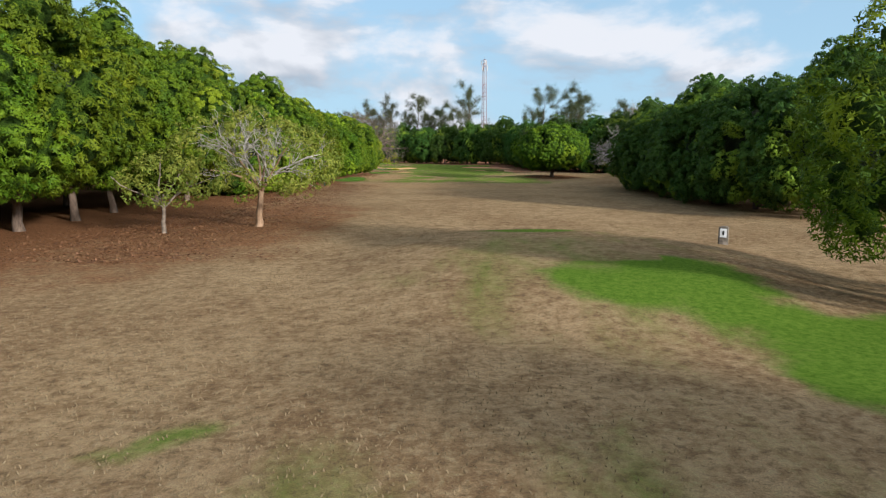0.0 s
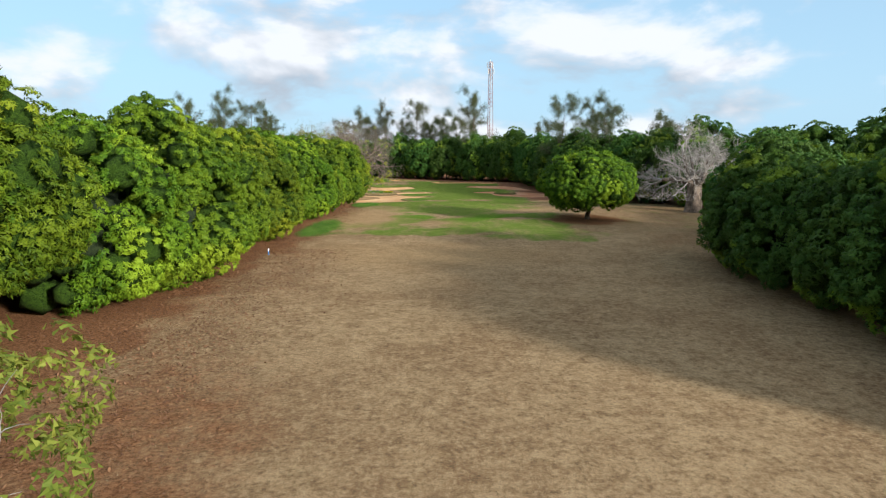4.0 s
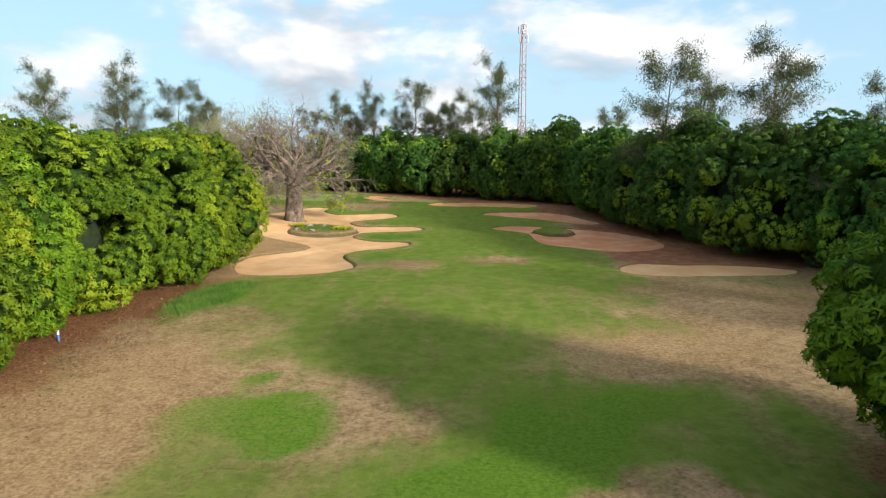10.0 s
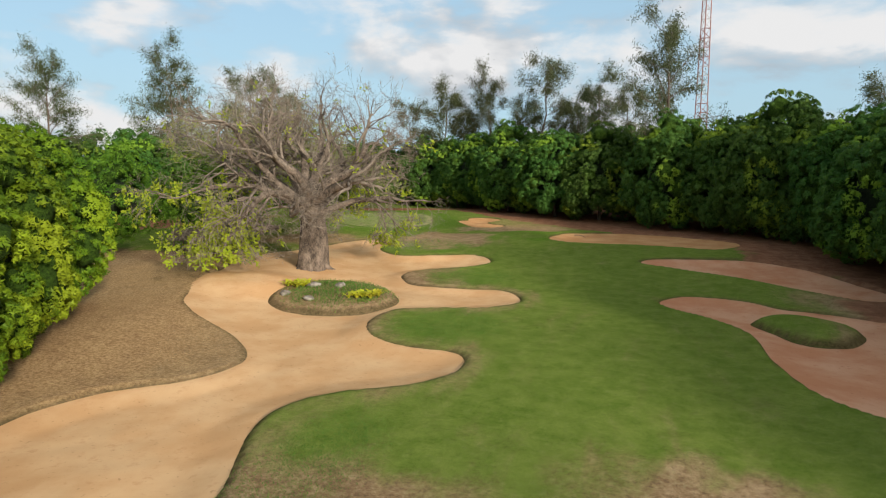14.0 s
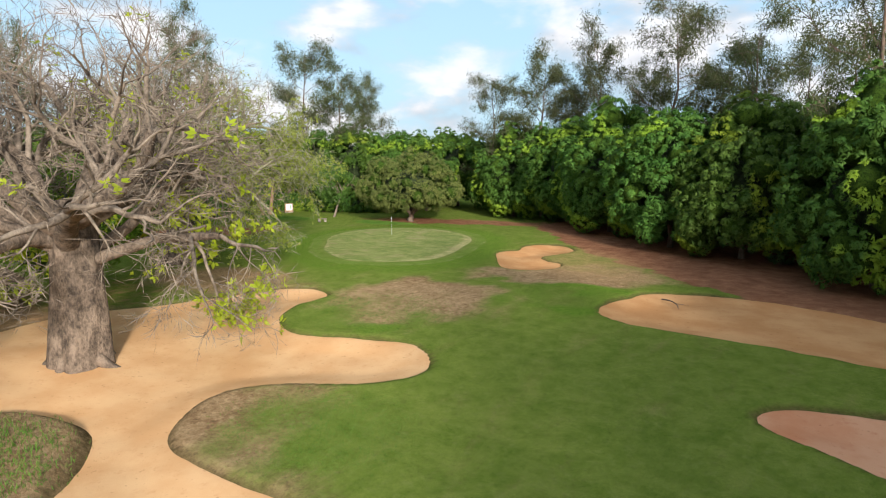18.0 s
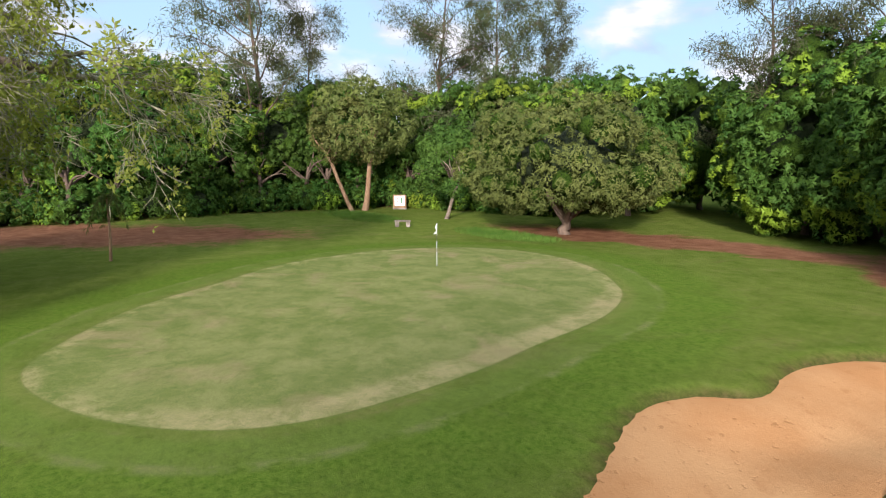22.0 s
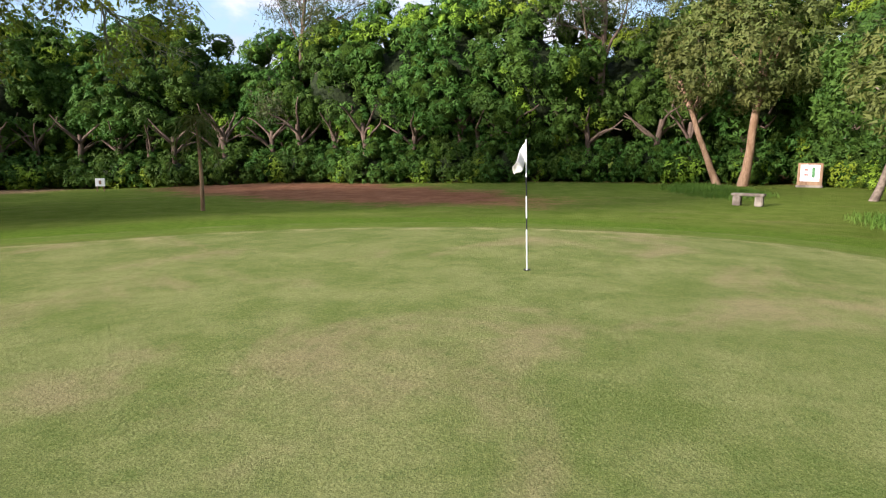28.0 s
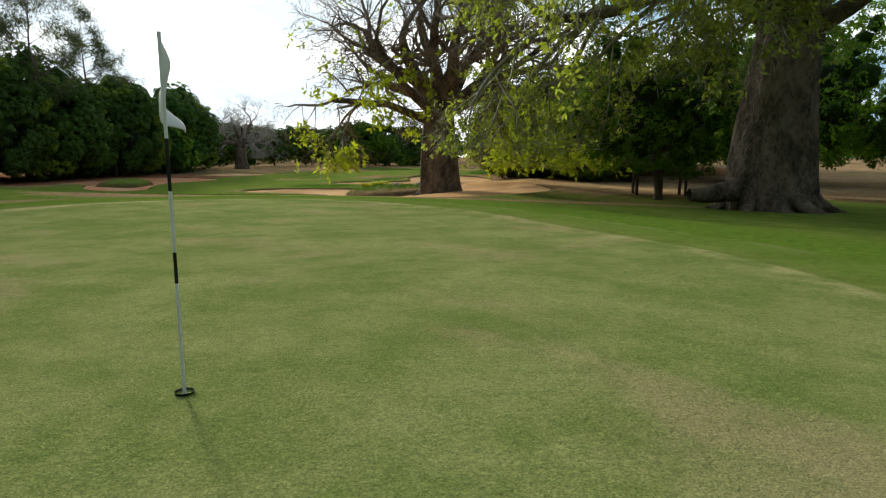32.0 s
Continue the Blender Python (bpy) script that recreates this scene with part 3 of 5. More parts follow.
BUNKERS = [
    ("long pale sand bunker that winds round grass fingers beside a baobab", M_SAND, 0.24, closed_curve(LONG_NEAR + LONG_FAR)),
    ("small pale sand bunker in dry turf near the hedge", M_SAND, 0.24, closed_curve([
        (18.3, 160.0), (19.2, 162.4), (21.4, 164.0), (24.5, 163.3), (29.5, 163.0), (33.5, 161.2), (31.8, 158.4), (26.8, 156.9), (21.9, 156.2), (18.9, 157.9)])),
    ("red sand bunker with a pale tip along the hedge", M_RED, 0.22, closed_curve([
        (7.7, 195.0), (9.4, 196.9), (12.5, 196.0), (15.4, 193.2), (19.0, 192.0), (24.0, 188.0), (27.0, 181.0), (25.5, 174.0), (20.5, 171.3), (16.2, 173.5), (13.6, 176.3),
        (12.6, 181.0), (12.4, 186.6), (10.6, 190.6), (8.5, 193.0)])),
    ("narrow red sand bunker along the hedge", M_RED, 0.28, closed_curve([
        (6.6, 209.3), (8.0, 210.4), (12.0, 211.2), (16.5, 211.4), (21.0, 207.5), (24.0, 200.5), (22.0, 197.8), (18.5, 200.5), (14.1, 204.6), (9.5, 207.4), (7.2, 208.4)])),
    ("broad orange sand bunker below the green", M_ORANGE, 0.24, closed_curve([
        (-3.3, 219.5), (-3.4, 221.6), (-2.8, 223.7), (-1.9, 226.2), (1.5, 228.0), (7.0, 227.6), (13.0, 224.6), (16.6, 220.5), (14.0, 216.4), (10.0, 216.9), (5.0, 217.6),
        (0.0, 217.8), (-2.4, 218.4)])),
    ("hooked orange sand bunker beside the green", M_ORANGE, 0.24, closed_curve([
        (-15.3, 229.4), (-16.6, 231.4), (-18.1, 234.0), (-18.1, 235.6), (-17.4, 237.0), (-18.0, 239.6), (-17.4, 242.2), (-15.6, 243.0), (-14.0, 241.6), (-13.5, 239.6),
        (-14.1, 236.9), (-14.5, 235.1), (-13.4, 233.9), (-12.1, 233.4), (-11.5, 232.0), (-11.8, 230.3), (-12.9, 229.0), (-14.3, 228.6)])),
]
ISLAND = closed_curve([(-19.5, 186.2), (-20.9, 188.4), (-20.8, 191.6), (-19.0, 194.3), (-15.8, 195.0), (-12.9, 192.8), (-11.3, 190.0), (-11.9, 187.0), (-14.0, 185.6), (-17.2, 185.2)])
ISLET = closed_curve([(12.7, 189.5), (14.5, 191.3), (17.2, 190.5), (18.5, 188.3), (17.2, 185.6), (15.2, 184.9), (13.6, 186.9)])
GREEN = closed_curve([
    (-25.2, 240.9), (-27.0, 242.6), (-30.5, 244.6), (-34.9, 245.4), (-38.6, 244.0), (-40.0, 240.5), (-39.7, 236.8), (-38.0, 232.6), (-35.3, 229.4), (-33.0, 226.6),
    (-30.2, 224.6), (-27.3, 223.3), (-24.6, 223.9), (-22.2, 225.6), (-21.1, 228.0), (-21.5, 231.6), (-22.6, 235.0), (-23.7, 238.4)])


def ripple(x, y, scale, seed, octaves=3):
    """Smooth rolling noise over the plan, about -1 to 1."""
    rng = np.random.default_rng(seed)
    out = np.zeros_like(x)
    for o in range(octaves):
        for _ in range(5):
            a, k = rng.uniform(0, np.pi * 2), 2 ** o * rng.uniform(0.7, 1.4) / scale
            out += np.sin((x * np.cos(a) + y * np.sin(a)) * k * 6.28 + rng.uniform(0, 6.28)) / (2 ** o * 3.2)
    return out


def blob(x, y, cx, cy, rx, ry, turn=0.0, soft=0.5):
    c, s = math.cos(radians(turn)), math.sin(radians(turn))
    u, v = (x - cx) * c + (y - cy) * s, -(x - cx) * s + (y - cy) * c
    r = np.sqrt((u / rx) ** 2 + (v / ry) ** 2)
    return 1 - step(1 - soft, 1 + soft, r)


def base_height(x, y):
    far = 1 - step(60, 120, np.abs(x) - 20)
    z = 0.14 * ripple(x, y, 55, 3, 2) * far - 0.3
    z += 0.22 * ripple(x, y, 30, 9, 1) * step(95, 110, y) * (1 - step(150, 165, y))
    # the fairway dips beside the long bunker and climbs again to the green
    z -= 0.7 * step(146, 166, y) * (1 - step(196, 215, y)) * step(-26, -17, x) * (1 - 0.6 * step(8, 16, x)) * far
    z += 0.65 * step(204, 222, y) + 0.36 * blob(x, y, -29.5, 235.5, 14, 16, 0, 0.45) + 0.3 * blob(x, y, -25, 198, 8, 9, 0, 0.6)
    z += 0.65 * blob(x, y, 6.4, 28.5, 7.5, 8.5, 0, 0.4) + 0.35 * blob(x, y, 4.5, 4, 9, 11, 0, 0.4)
    z += 0.25 * blob(x, y, -7, 222.5, 5, 5, 0, 0.8)
    return z


def fields(x, y):
    """Height of the turf and its zones at plan points."""
    z = base_height(x, y)
    isl, ilt = signed(ISLAND, x, y), signed(ISLET, x, y)
    edge = np.full(x.shape, 6.0)
    for n, (_, _, _, curve) in enumerate(BUNKERS):
        d = signed(curve, x, y)
        d = np.maximum(d, -isl) if n == 0 else (np.maximum(d, -ilt) if n == 2 else d)
        edge = np.minimum(edge, d)
    edge = edge - 0.25
    z = z + 0.06 * np.exp(-np.clip(edge, 0, 9) ** 2 / 1.2) - 0.8 * np.clip((0.15 - edge) / 1.1, 0, 1)
    z = z + 0.42 * step(0.3, -3.4, isl) + 0.4 * step(0.2, -1.8, ilt)
    g = signed(GREEN, x, y)
    tx, ty = x, y
    tee = step(2.75, 2.45, np.abs(x - 6.6)) * step(3.0, 2.7, np.abs(y - 28.0))
    x, y = x + 0.9 * ripple(tx, ty, 6, 61), y + 1.1 * ripple(tx, ty, 7, 62)
    lush = step(97, 105, y + 3.5 * ripple(x, y, 14, 5)) * 0.72
    lush -= 0.42 * step(0.25, 0.9, ripple(x, y, 26, 11)) * step(95, 100, y) * (1 - step(135, 155, y))
    lush -= 0.65 * blob(x, y, -10.5, 125, 4, 9, 0, 0.4) + 0.6 * blob(x, y, 0.2, 126.5, 2.6, 4, 0, 0.5) + 0.55 * blob(x, y, 15, 135, 6, 4, 0, 0.5)
    lush -= 0.55 * blob(x, y, -1, 115.5, 3, 3.5, 0, 0.5) + 0.5 * blob(x, y, 10, 121, 4, 1.2, -20, 0.5) + 0.5 * blob(x, y, -3, 100, 7, 4, 0, 0.5)
    lush += 0.14 * step(138, 165, y)
    lush -= 0.5 * step(13.5, 19, np.abs(x - 1)) * (1 - step(196, 205, y))
    lush -= 0.75 * blob(x, y, -15, 216.5, 5.5, 4.5, 20, 0.5) + 0.8 * blob(x, y, -10.5, 227.2, 5.5, 2.6, 20, 0.5) + 0.6 * blob(x, y, -31, 213.5, 7, 3.5, 0, 0.5)
    lush += 0.42 * blob(x, y, 6, 25, 5.5, 8, 0, 0.5) + 0.5 * blob(x, y, 2.5, 5, 8, 6.5, 0, 0.5) - 0.1 * tee
    lush -= 0.75 * step(-8, -13, x) * step(152, 160, y) * step(206, 198, y) + 0.6 * blob(x, y, -2.6, 161.8, 4.2, 3.8, 0, 0.6) + 0.5 * blob(x, y, 8.5, 166.5, 3, 1.8, 0, 0.6)
    lush -= 0.5 * blob(x, y, -7, 230, 5, 4, 0, 0.5) + 0.25 * blob(x, y, 5, 166, 4, 3, 0, 0.6)
    lush -= 0.35 * step(0.2, -1.5, isl) + 0.28 * step(3.0, 0.4, np.abs(edge)) * (x < 5) * step(205, 195, y)
    lush = lush * (1 - tee) + 0.34 * tee
    deep = 0.8 * blob(x, y, 5.7, 35.1, 3.2, 1.2, 4, 0.5) + 0.7 * blob(x, y, 8.0, 37.2, 0.5, 1.6, 0, 0.6)
    deep += 0.75 * blob(x, y, -4.0, 126.4, 3.9, 3.4, 0, 0.25) + 0.8 * blob(x, y, 6.0, 121.6, 7.0, 2.8, 48, 0.4)
    deep += 0.8 * blob(x, y, -14.6, 110, 2.2, 9, 0, 0.4) + 0.8 * blob(x, y, -14.0, 146, 2.6, 6.5, 0, 0.4) + 0.5 * blob(x, y, 9, 128, 5, 3.5, 0, 0.6)
    # second patch: green grass plus the shade under the feathery tree, put in as colour
    deep += (0.85 * blob(x, y, 8.3, 22.2, 3.6, 3.9, 0, 0.45) + 0.9 * blob(x, y, 12.5, 15.5, 4.5, 4.0, 0, 0.4)) * (1 - 0.85 * tee) + 0.6 * step(-0.4, -1.8, isl) * (x > -13)
    deep += 0.6 * blob(x, y, -62, 246, 8, 2.6, 40, 0.5) + 0.6 * blob(x, y, -3, 12.5, 0.7, 0.5, 0, 0.6)
    deep += 0.75 * (blob(x, y, -5.6, 221.2, 4.6, 4.4, 20, 0.3) - 0.7 * blob(x, y, -6.6, 221.0, 2.6, 2.2, 20, 0.7)) + 0.6 * blob(x, y, -13.6, 210.6, 2.8, 1.8, 20, 0.5) + 0.6 * step(0.2, 0.5, g) * step(6, 3, g) * (g < 5.9) + 0.4 * blob(x, y, -9, 160, 3, 3, 0, 0.7)
    bare = step(16.5, 22, x + 2.5 * ripple(x, y, 20, 21)) * step(150, 170, y) * 0.9 * (1 - step(50, 60, x)) * (1 - step(232, 238, y) * (x < -3))
    # bare sandy soil beyond the tongue of turf that ends beside the broad bunker
    tongue = np.minimum(np.minimum((tx + 2.2) * 0.795 + (ty - 226.5) * 0.607, (tx + 13.8) * 0.634 + (ty - 241.7) * 0.773), ty - 217.2)
    bare = np.maximum(bare, step(-0.5, 1.0, tongue + 0.5 * ripple(tx, ty, 5, 71)) * step(-30, -22, x))
    bare = np.maximum(bare, 0.85 * blob(x, y, -60, 224.5, 17, 7.0, 58, 0.5))
    bare = np.maximum(bare, 0.9 * blob(x, y, -37, 257, 13, 3.4, 12, 0.5))
    bare = np.maximum(bare, 0.12 * blob(x, y, -24, 182, 9, 13, 0, 0.4) + 0.4 * blob(x, y, -36, 203, 9, 10, 0, 0.5))
    litter = step(-12.6, -16.0, x + 1.2 * ripple(x, y, 18, 31)) * (1 - step(150, 158, y)) * 0.85 * step(-60, -48, x)
    litter = np.maximum(litter, 0.68 * blob(x, y, -11.5, 41, 7.5, 19, -6, 0.5))
    litter = np.maximum(litter, step(20, 25, x) * (1 - step(150, 158, y)) * 0.35)
    litter = np.maximum(litter, 0.62 * blob(x, y, -24, 176, 5.5, 12, 28, 0.4))
    litter = np.maximum(litter, 0.8 * blob(x, y, 20.8, 118.8, 5.5, 5.5, 0, 0.4))
    litter = np.maximum(litter, step(-66, -72, x) * step(190, 200, y) * 0.7 * step(-110, -90, x))
    return z, dict(lush=lush, deep=np.clip(deep, 0, 1), rim=g, cut=step(0.22, -0.05, edge) * (1 - 0.9 * np.clip(bare, 0, 1)), warm=np.clip(blob(tx, ty, -21, 172, 7, 20, 12, 0.4) + blob(tx, ty, -32, 190, 7, 10, 30, 0.4) + 0.7 * blob(tx, ty, -11, 124, 5, 12, 0, 0.6) + 0.6 * blob(tx, ty, -10, 235, 8, 4, -50, 0.5) + 0.6 * blob(tx, ty, 0, 90, 12, 7, 0, 0.6) + 0.6 * blob(tx, ty, 15, 136, 6, 4, 0, 0.5) + 0.5 * blob(tx, ty, 0, 116, 4, 4, 0, 0.6) + 0.5 * blob(tx, ty, -31, 213.5, 7, 3.5, 0, 0.5), 0, 1), worn=blob(tx, ty, -22.6, 233.5, 4.0, 9, 14, 0.4), bare=np.clip(bare, 0, 1), litter=np.clip(litter, 0, 1))


def axis(lo, hi, fine, reach):
    a = [np.arange(lo, hi, fine)]
    s, out = fine, []
    p = 0.0
    while p < reach:
        s *= 1.25
        p += s
        out.append(p)
    return np.concatenate([lo - np.array(out)[::-1], a[0], a[0][-1] + np.array(out)])


def ground_sheet():
    gx, gy = axis(-42, 32, 0.34, 3000), axis(-4, 150, 0.8, 3000)
    rows = np.arange(150.4, 247, 0.34)
    gy = np.concatenate([gy[gy < 150], rows, rows[-1] + np.cumsum(0.5 * 1.2 ** np.arange(38))])
    x, y = np.meshgrid(gx, gy)
    z, zones = fields(x.ravel(), y.ravel())
    v = np.stack([x.ravel(), y.ravel(), z], 1)
    i = (np.arange(len(gy) - 1)[:, None] * len(gx) + np.arange(len(gx) - 1)[None]).ravel()
    me = raw_mesh("ground", v, np.stack([i, i + 1, i + 1 + len(gx), i + len(gx)], 1), None, (M_GROUND,), smooth=True)
    for name, values in zones.items():
        me.attributes.new(name, "FLOAT", "POINT").data.foreach_set("value", values.astype(np.float32))
    tagged(new("ground", me), "rolling golf turf, green fairway turning to dry brown grass", "ground", kind="structure")


def land(x, y):
    """Height of the turf at one plan point."""
    return float(fields(np.array([float(x)]), np.array([float(y)]))[0][0])


def sand_sheets():
    for n, (label, mat, deep, curve) in enumerate(BUNKERS):
        lo, hi = curve.min(0) - 1.4, curve.max(0) + 1.4
        gx, gy = np.arange(lo[0], hi[0], 0.34), np.arange(lo[1], hi[1], 0.34)
        x, y = np.meshgrid(gx, gy)
        x, y = x.ravel(), y.ravel()
        d = signed(curve, x, y) - 0.25
        z = base_height(x, y) - deep - 0.10 + 0.24 * step(-2.2, 0.1, d) + 0.010 * ripple(x, y, 2.2, 41 + n) + 0.045 * ripple(x, y, 11, 51 + n)
        if n == 0:
            z += 0.5 * blob(x, y, -24, 190.5, 4.5, 3, 20, 0.7)
        i = (np.arange(len(gy) - 1)[:, None] * len(gx) + np.arange(len(gx) - 1)[None]).ravel()
        q = np.stack([i, i + 1, i + 1 + len(gx), i + len(gx)], 1)
        q = q[(d[q] < 0.22).any(1)]
        used, inv = np.unique(q, return_inverse=True)
        me = raw_mesh("sand", np.stack([x, y, z], 1)[used], inv.reshape(-1, 4), None, (mat,), smooth=True)
        tagged(new("sand_bunker", me), label, "bunker", "sand bunkers", "structure")


ground_sheet()
sand_sheets()

# ---- trees ----


def trunk_mesh(name, seed, height, r, lean, limbs, mat, spread=0.8, reach=3.0):
    """A tapered trunk that forks into limbs inside the crown."""
    rng = np.random.default_rng(seed)
    n = 7
    pts = np.stack([np.linspace(0, lean[0], n), np.linspace(0, lean[1], n), np.linspace(-0.15, height, n)], 1)
    pts[1:-1, :2] += rng.normal(size=(n - 2, 2)) * r * 0.16
    lines = [(pts, r * np.array([1.45, 1.08, 0.95, 0.9, 0.85, 0.78, 0.6]))]
    for k in range(limbs):
        a = 6.28 * (k + rng.uniform(0, 0.7)) / limbs
        d = unit(np.array([np.cos(a) * spread, np.sin(a) * spread, 1.0]))
        s = pts[rng.integers(n - 3, n - 1)]
        q = [s]
        for _ in range(5):
            d = unit(d + rng.normal(size=3) * 0.18)
            q.append(q[-1] + d * reach / 5)
        lines.append((np.array(q), np.linspace(r * 0.55, r * 0.15, 6)))
    v, q = tubes(lines)
    return raw_mesh(name, v, q, None, (mat,), smooth=True)


def leafy_tree(name, label, trunk, crown, at, size=1.0, turn=0.0, group="", wide=1.0):
    """One broad-leaved tree: a trunk and a crown under an empty at its foot."""
    ob = new(name)
    ob.matrix_basis = pose(at[0], at[1], land(*at) - 0.05, 0, 0, turn) @ Matrix.Diagonal((size * wide, size * wide, size, 1))
    part("trunk", trunk, ob)
    part("crown", crown, ob)
    return tagged(ob, label, "tree", group)


HEDGE = [crown_mesh("crown", 11 + k, 6.3, 0.2, 12.2, 66, 1.36, 44, 52, 0.24, 0.105, M_LEAF, 0, 0.78, 0.40, 0.07, 0.34, 0.14, -0.3) for k in range(3)]
HIGH = [crown_mesh("crown", 17 + k, 6.3, 2.2, 13.2, 64, 1.36, 42, 56, 0.23, 0.10, M_LEAF, 0, 0.78, 0.40, 0.07, 0.4, 0.14) for k in range(2)]
REAR = [crown_mesh("crown", 21 + k, 6.2, 2.0, 12.8, 36, 1.7, 16, 18, 0.52, 0.3, M_LEAF, 0, 0.86, 0.62, 0.08, 0.4, 0.14) for k in range(2)]
DARK = [crown_mesh("crown", 31 + k, 6.2, 0.2, 13.6, 62, 1.42, 36, 34, 0.31, 0.15, M_LEAF2, 0, 0.76, 0.44, 0.08, 0.38, 0.15, -0.3) for k in range(3)]
FAR = [crown_mesh("crown", 41 + k, 6.4, 0.6, 13.5, 32, 1.8, 14, 14, 0.62, 0.36, M_LEAF2, 0, 0.86, 0.72, 0.09, 0.36, 0.14) for k in range(2)]
BACK = [crown_mesh("crown", 51 + k, 5.4, 1.0, 13.0, 52, 1.2, 30, 32, 0.28, 0.125, M_LEAF2, 0.06, 0.74, 0.43, 0.12, 0.45, 0.16, -0.35) for k in range(3)]
LOW = [crown_mesh("crown", 71 + k, 2.3, 0.0, 3.0, 14, 0.8, 18, 22, 0.24, 0.11, M_LEAF2, 0, 0.74, 0.35, 0.18, 0.3) for k in range(2)]
SHADE = crown_mesh("crown", 61, 5.8, 1.9, 12.0, 50, 1.3, 30, 26, 0.26, 0.13, M_GLOW, 0.06, 0.55, 0.48, 0.14, 0.4, 0.12)
TRUNKS = [trunk_mesh("trunk", 5 + k, 4.2, 0.24, (0.4, 0.2 - 0.3 * k), 5, M_BARK) for k in range(3)]


def tree_row(name, label, group, points, crowns, every, size, seed, jitter=1.0, wide=1.0, face=None):
    """Trees at even steps along a broken line in plan; where face is given, their leafy sides look towards that plan point."""
    rng = np.random.default_rng(seed)
    p = np.array(points, float)
    seg = np.linalg.norm(np.diff(p, axis=0), axis=1)
    s = np.r_[0, np.cumsum(seg)]
    for k, t in enumerate(np.arange(0, s[-1] + 0.01, every)):
        i = min(np.searchsorted(s, t, "right") - 1, len(seg) - 1)
        q = p[i] + (p[i + 1] - p[i]) * (t - s[i]) / seg[i] + rng.normal(size=2) * jitter
        f = size * rng.uniform(0.91, 1.08)
        turn = rng.uniform(0, 360)
        if face is not None:
            turn = math.degrees(math.atan2(face[1] - q[1], face[0] - q[0])) + (turn - 180) * 0.12
        leafy_tree(name, label, TRUNKS[k % 3], crowns[k % len(crowns)], q, f, turn, group, wide)


# the sunlit hedge of trees, with a second and third row behind it
SUNLIT, LIT_GROUP = "dense bright green lobed tree in a tall hedge", "sunlit hedge trees"
tree_row("broadleaf_tree", SUNLIT, LIT_GROUP, [(-23.4, 33), (-22.2, 62)], HIGH, 5.6, 0.98, 1, 0.5)
tree_row("broadleaf_tree", SUNLIT, LIT_GROUP, [(-20.6, 68), (-20.3, 104), (-21.0, 128), (-20.8, 150), (-21.6, 161), (-28, 169), (-34, 177)], HEDGE, 7.4, 0.93, 1, 0.8, 1.0, (60, 110))
tree_row("broadleaf_tree", SUNLIT, LIT_GROUP, [(-31, 28), (-30.5, 62)], REAR, 7.0, 0.96, 2)
tree_row("broadleaf_tree", SUNLIT, LIT_GROUP, [(-30.5, 69), (-30.5, 160), (-35, 172)], REAR, 7.0, 0.95, 2)
tree_row("broadleaf_tree", SUNLIT, LIT_GROUP, [(-41, 26), (-41, 100), (-41, 150), (-47, 180)], REAR, 11.0, 0.96, 3)
# the dark hedge
DARK_LABEL, DARK_GROUP = "dark green tree in a dense shaded hedge", "dark hedge trees"
# the shaded trees along the first stretch of the other side
SHADED, SHADE_GROUP = "dense dark green tree reaching nearly to the ground", "shaded trees by the tee"
tree_row("shaded_tree", SHADED, SHADE_GROUP, [(28.6, 48), (27, 58), (26.6, 74), (27.2, 89.5)], DARK, 6.4, 0.76, 4, 0.6, 1.0, (-40, 60))
tree_row("shaded_tree", SHADED, SHADE_GROUP, [(35.5, 56), (36, 90)], FAR, 8.5, 0.66, 5)
tree_row("shaded_tree", SHADED, SHADE_GROUP, [(36, 96), (41, 106)], FAR, 6.5, 0.72, 17)
tree_row("hedge_tree", DARK_LABEL, DARK_GROUP, [(46, 98), (58, 112), (70, 128)], FAR, 7.0, 0.74, 15)
# the dark hedge round the end of the hole
tree_row("hedge_tree", DARK_LABEL, DARK_GROUP, [(60, 133), (45, 144.5), (38, 156)], DARK, 6.0, 1.0, 6, 0.8, 1.0, (10, 100))
tree_row("hedge_tree", DARK_LABEL, DARK_GROUP, [(37, 164), (31.5, 186), (28.5, 203)], DARK, 7.2, 1.0, 6, 0.9, 1.0, (-24, 205))
tree_row("hedge_tree", DARK_LABEL, DARK_GROUP, [(27.5, 210), (20.5, 230), (9, 238)], DARK, 6.6, 1.06, 18, 0.8, 0.9, (-24, 205))
tree_row("hedge_tree", DARK_LABEL, DARK_GROUP, [(0, 243.5), (-12, 256), (-26, 266), (-38, 270)], DARK, 7.2, 1.02, 6, 0.9, 1.0, (-24, 205))
tree_row("hedge_tree", DARK_LABEL, DARK_GROUP, [(62, 146), (48, 165), (40, 190), (36, 215), (28, 238), (10, 250), (-8, 262), (-30, 276), (-50, 280)], FAR, 7.5, 1.05, 7)
# the wall of trees behind the green
BACK_LABEL, BACK_GROUP = "tall green tree in the leafy wall behind the green", "trees behind the green"
tree_row("back_tree", BACK_LABEL, BACK_GROUP, [(-48, 269), (-60, 264), (-70.5, 258), (-75, 244), (-73, 228), (-75, 214)], BACK, 5.2, 0.97, 8, 0.8, 1.0, (-30, 236))
tree_row("back_tree", BACK_LABEL, BACK_GROUP, [(-75, 208), (-71, 198), (-65, 188), (-62, 178)], BACK, 5.2, 1.0, 13, 0.6, 1.0, (-30, 236))
tree_row("back_tree", BACK_LABEL, BACK_GROUP, [(-82, 210), (-78, 198), (-72, 186), (-69, 174)], FAR, 6.0, 0.92, 16, 0.6)
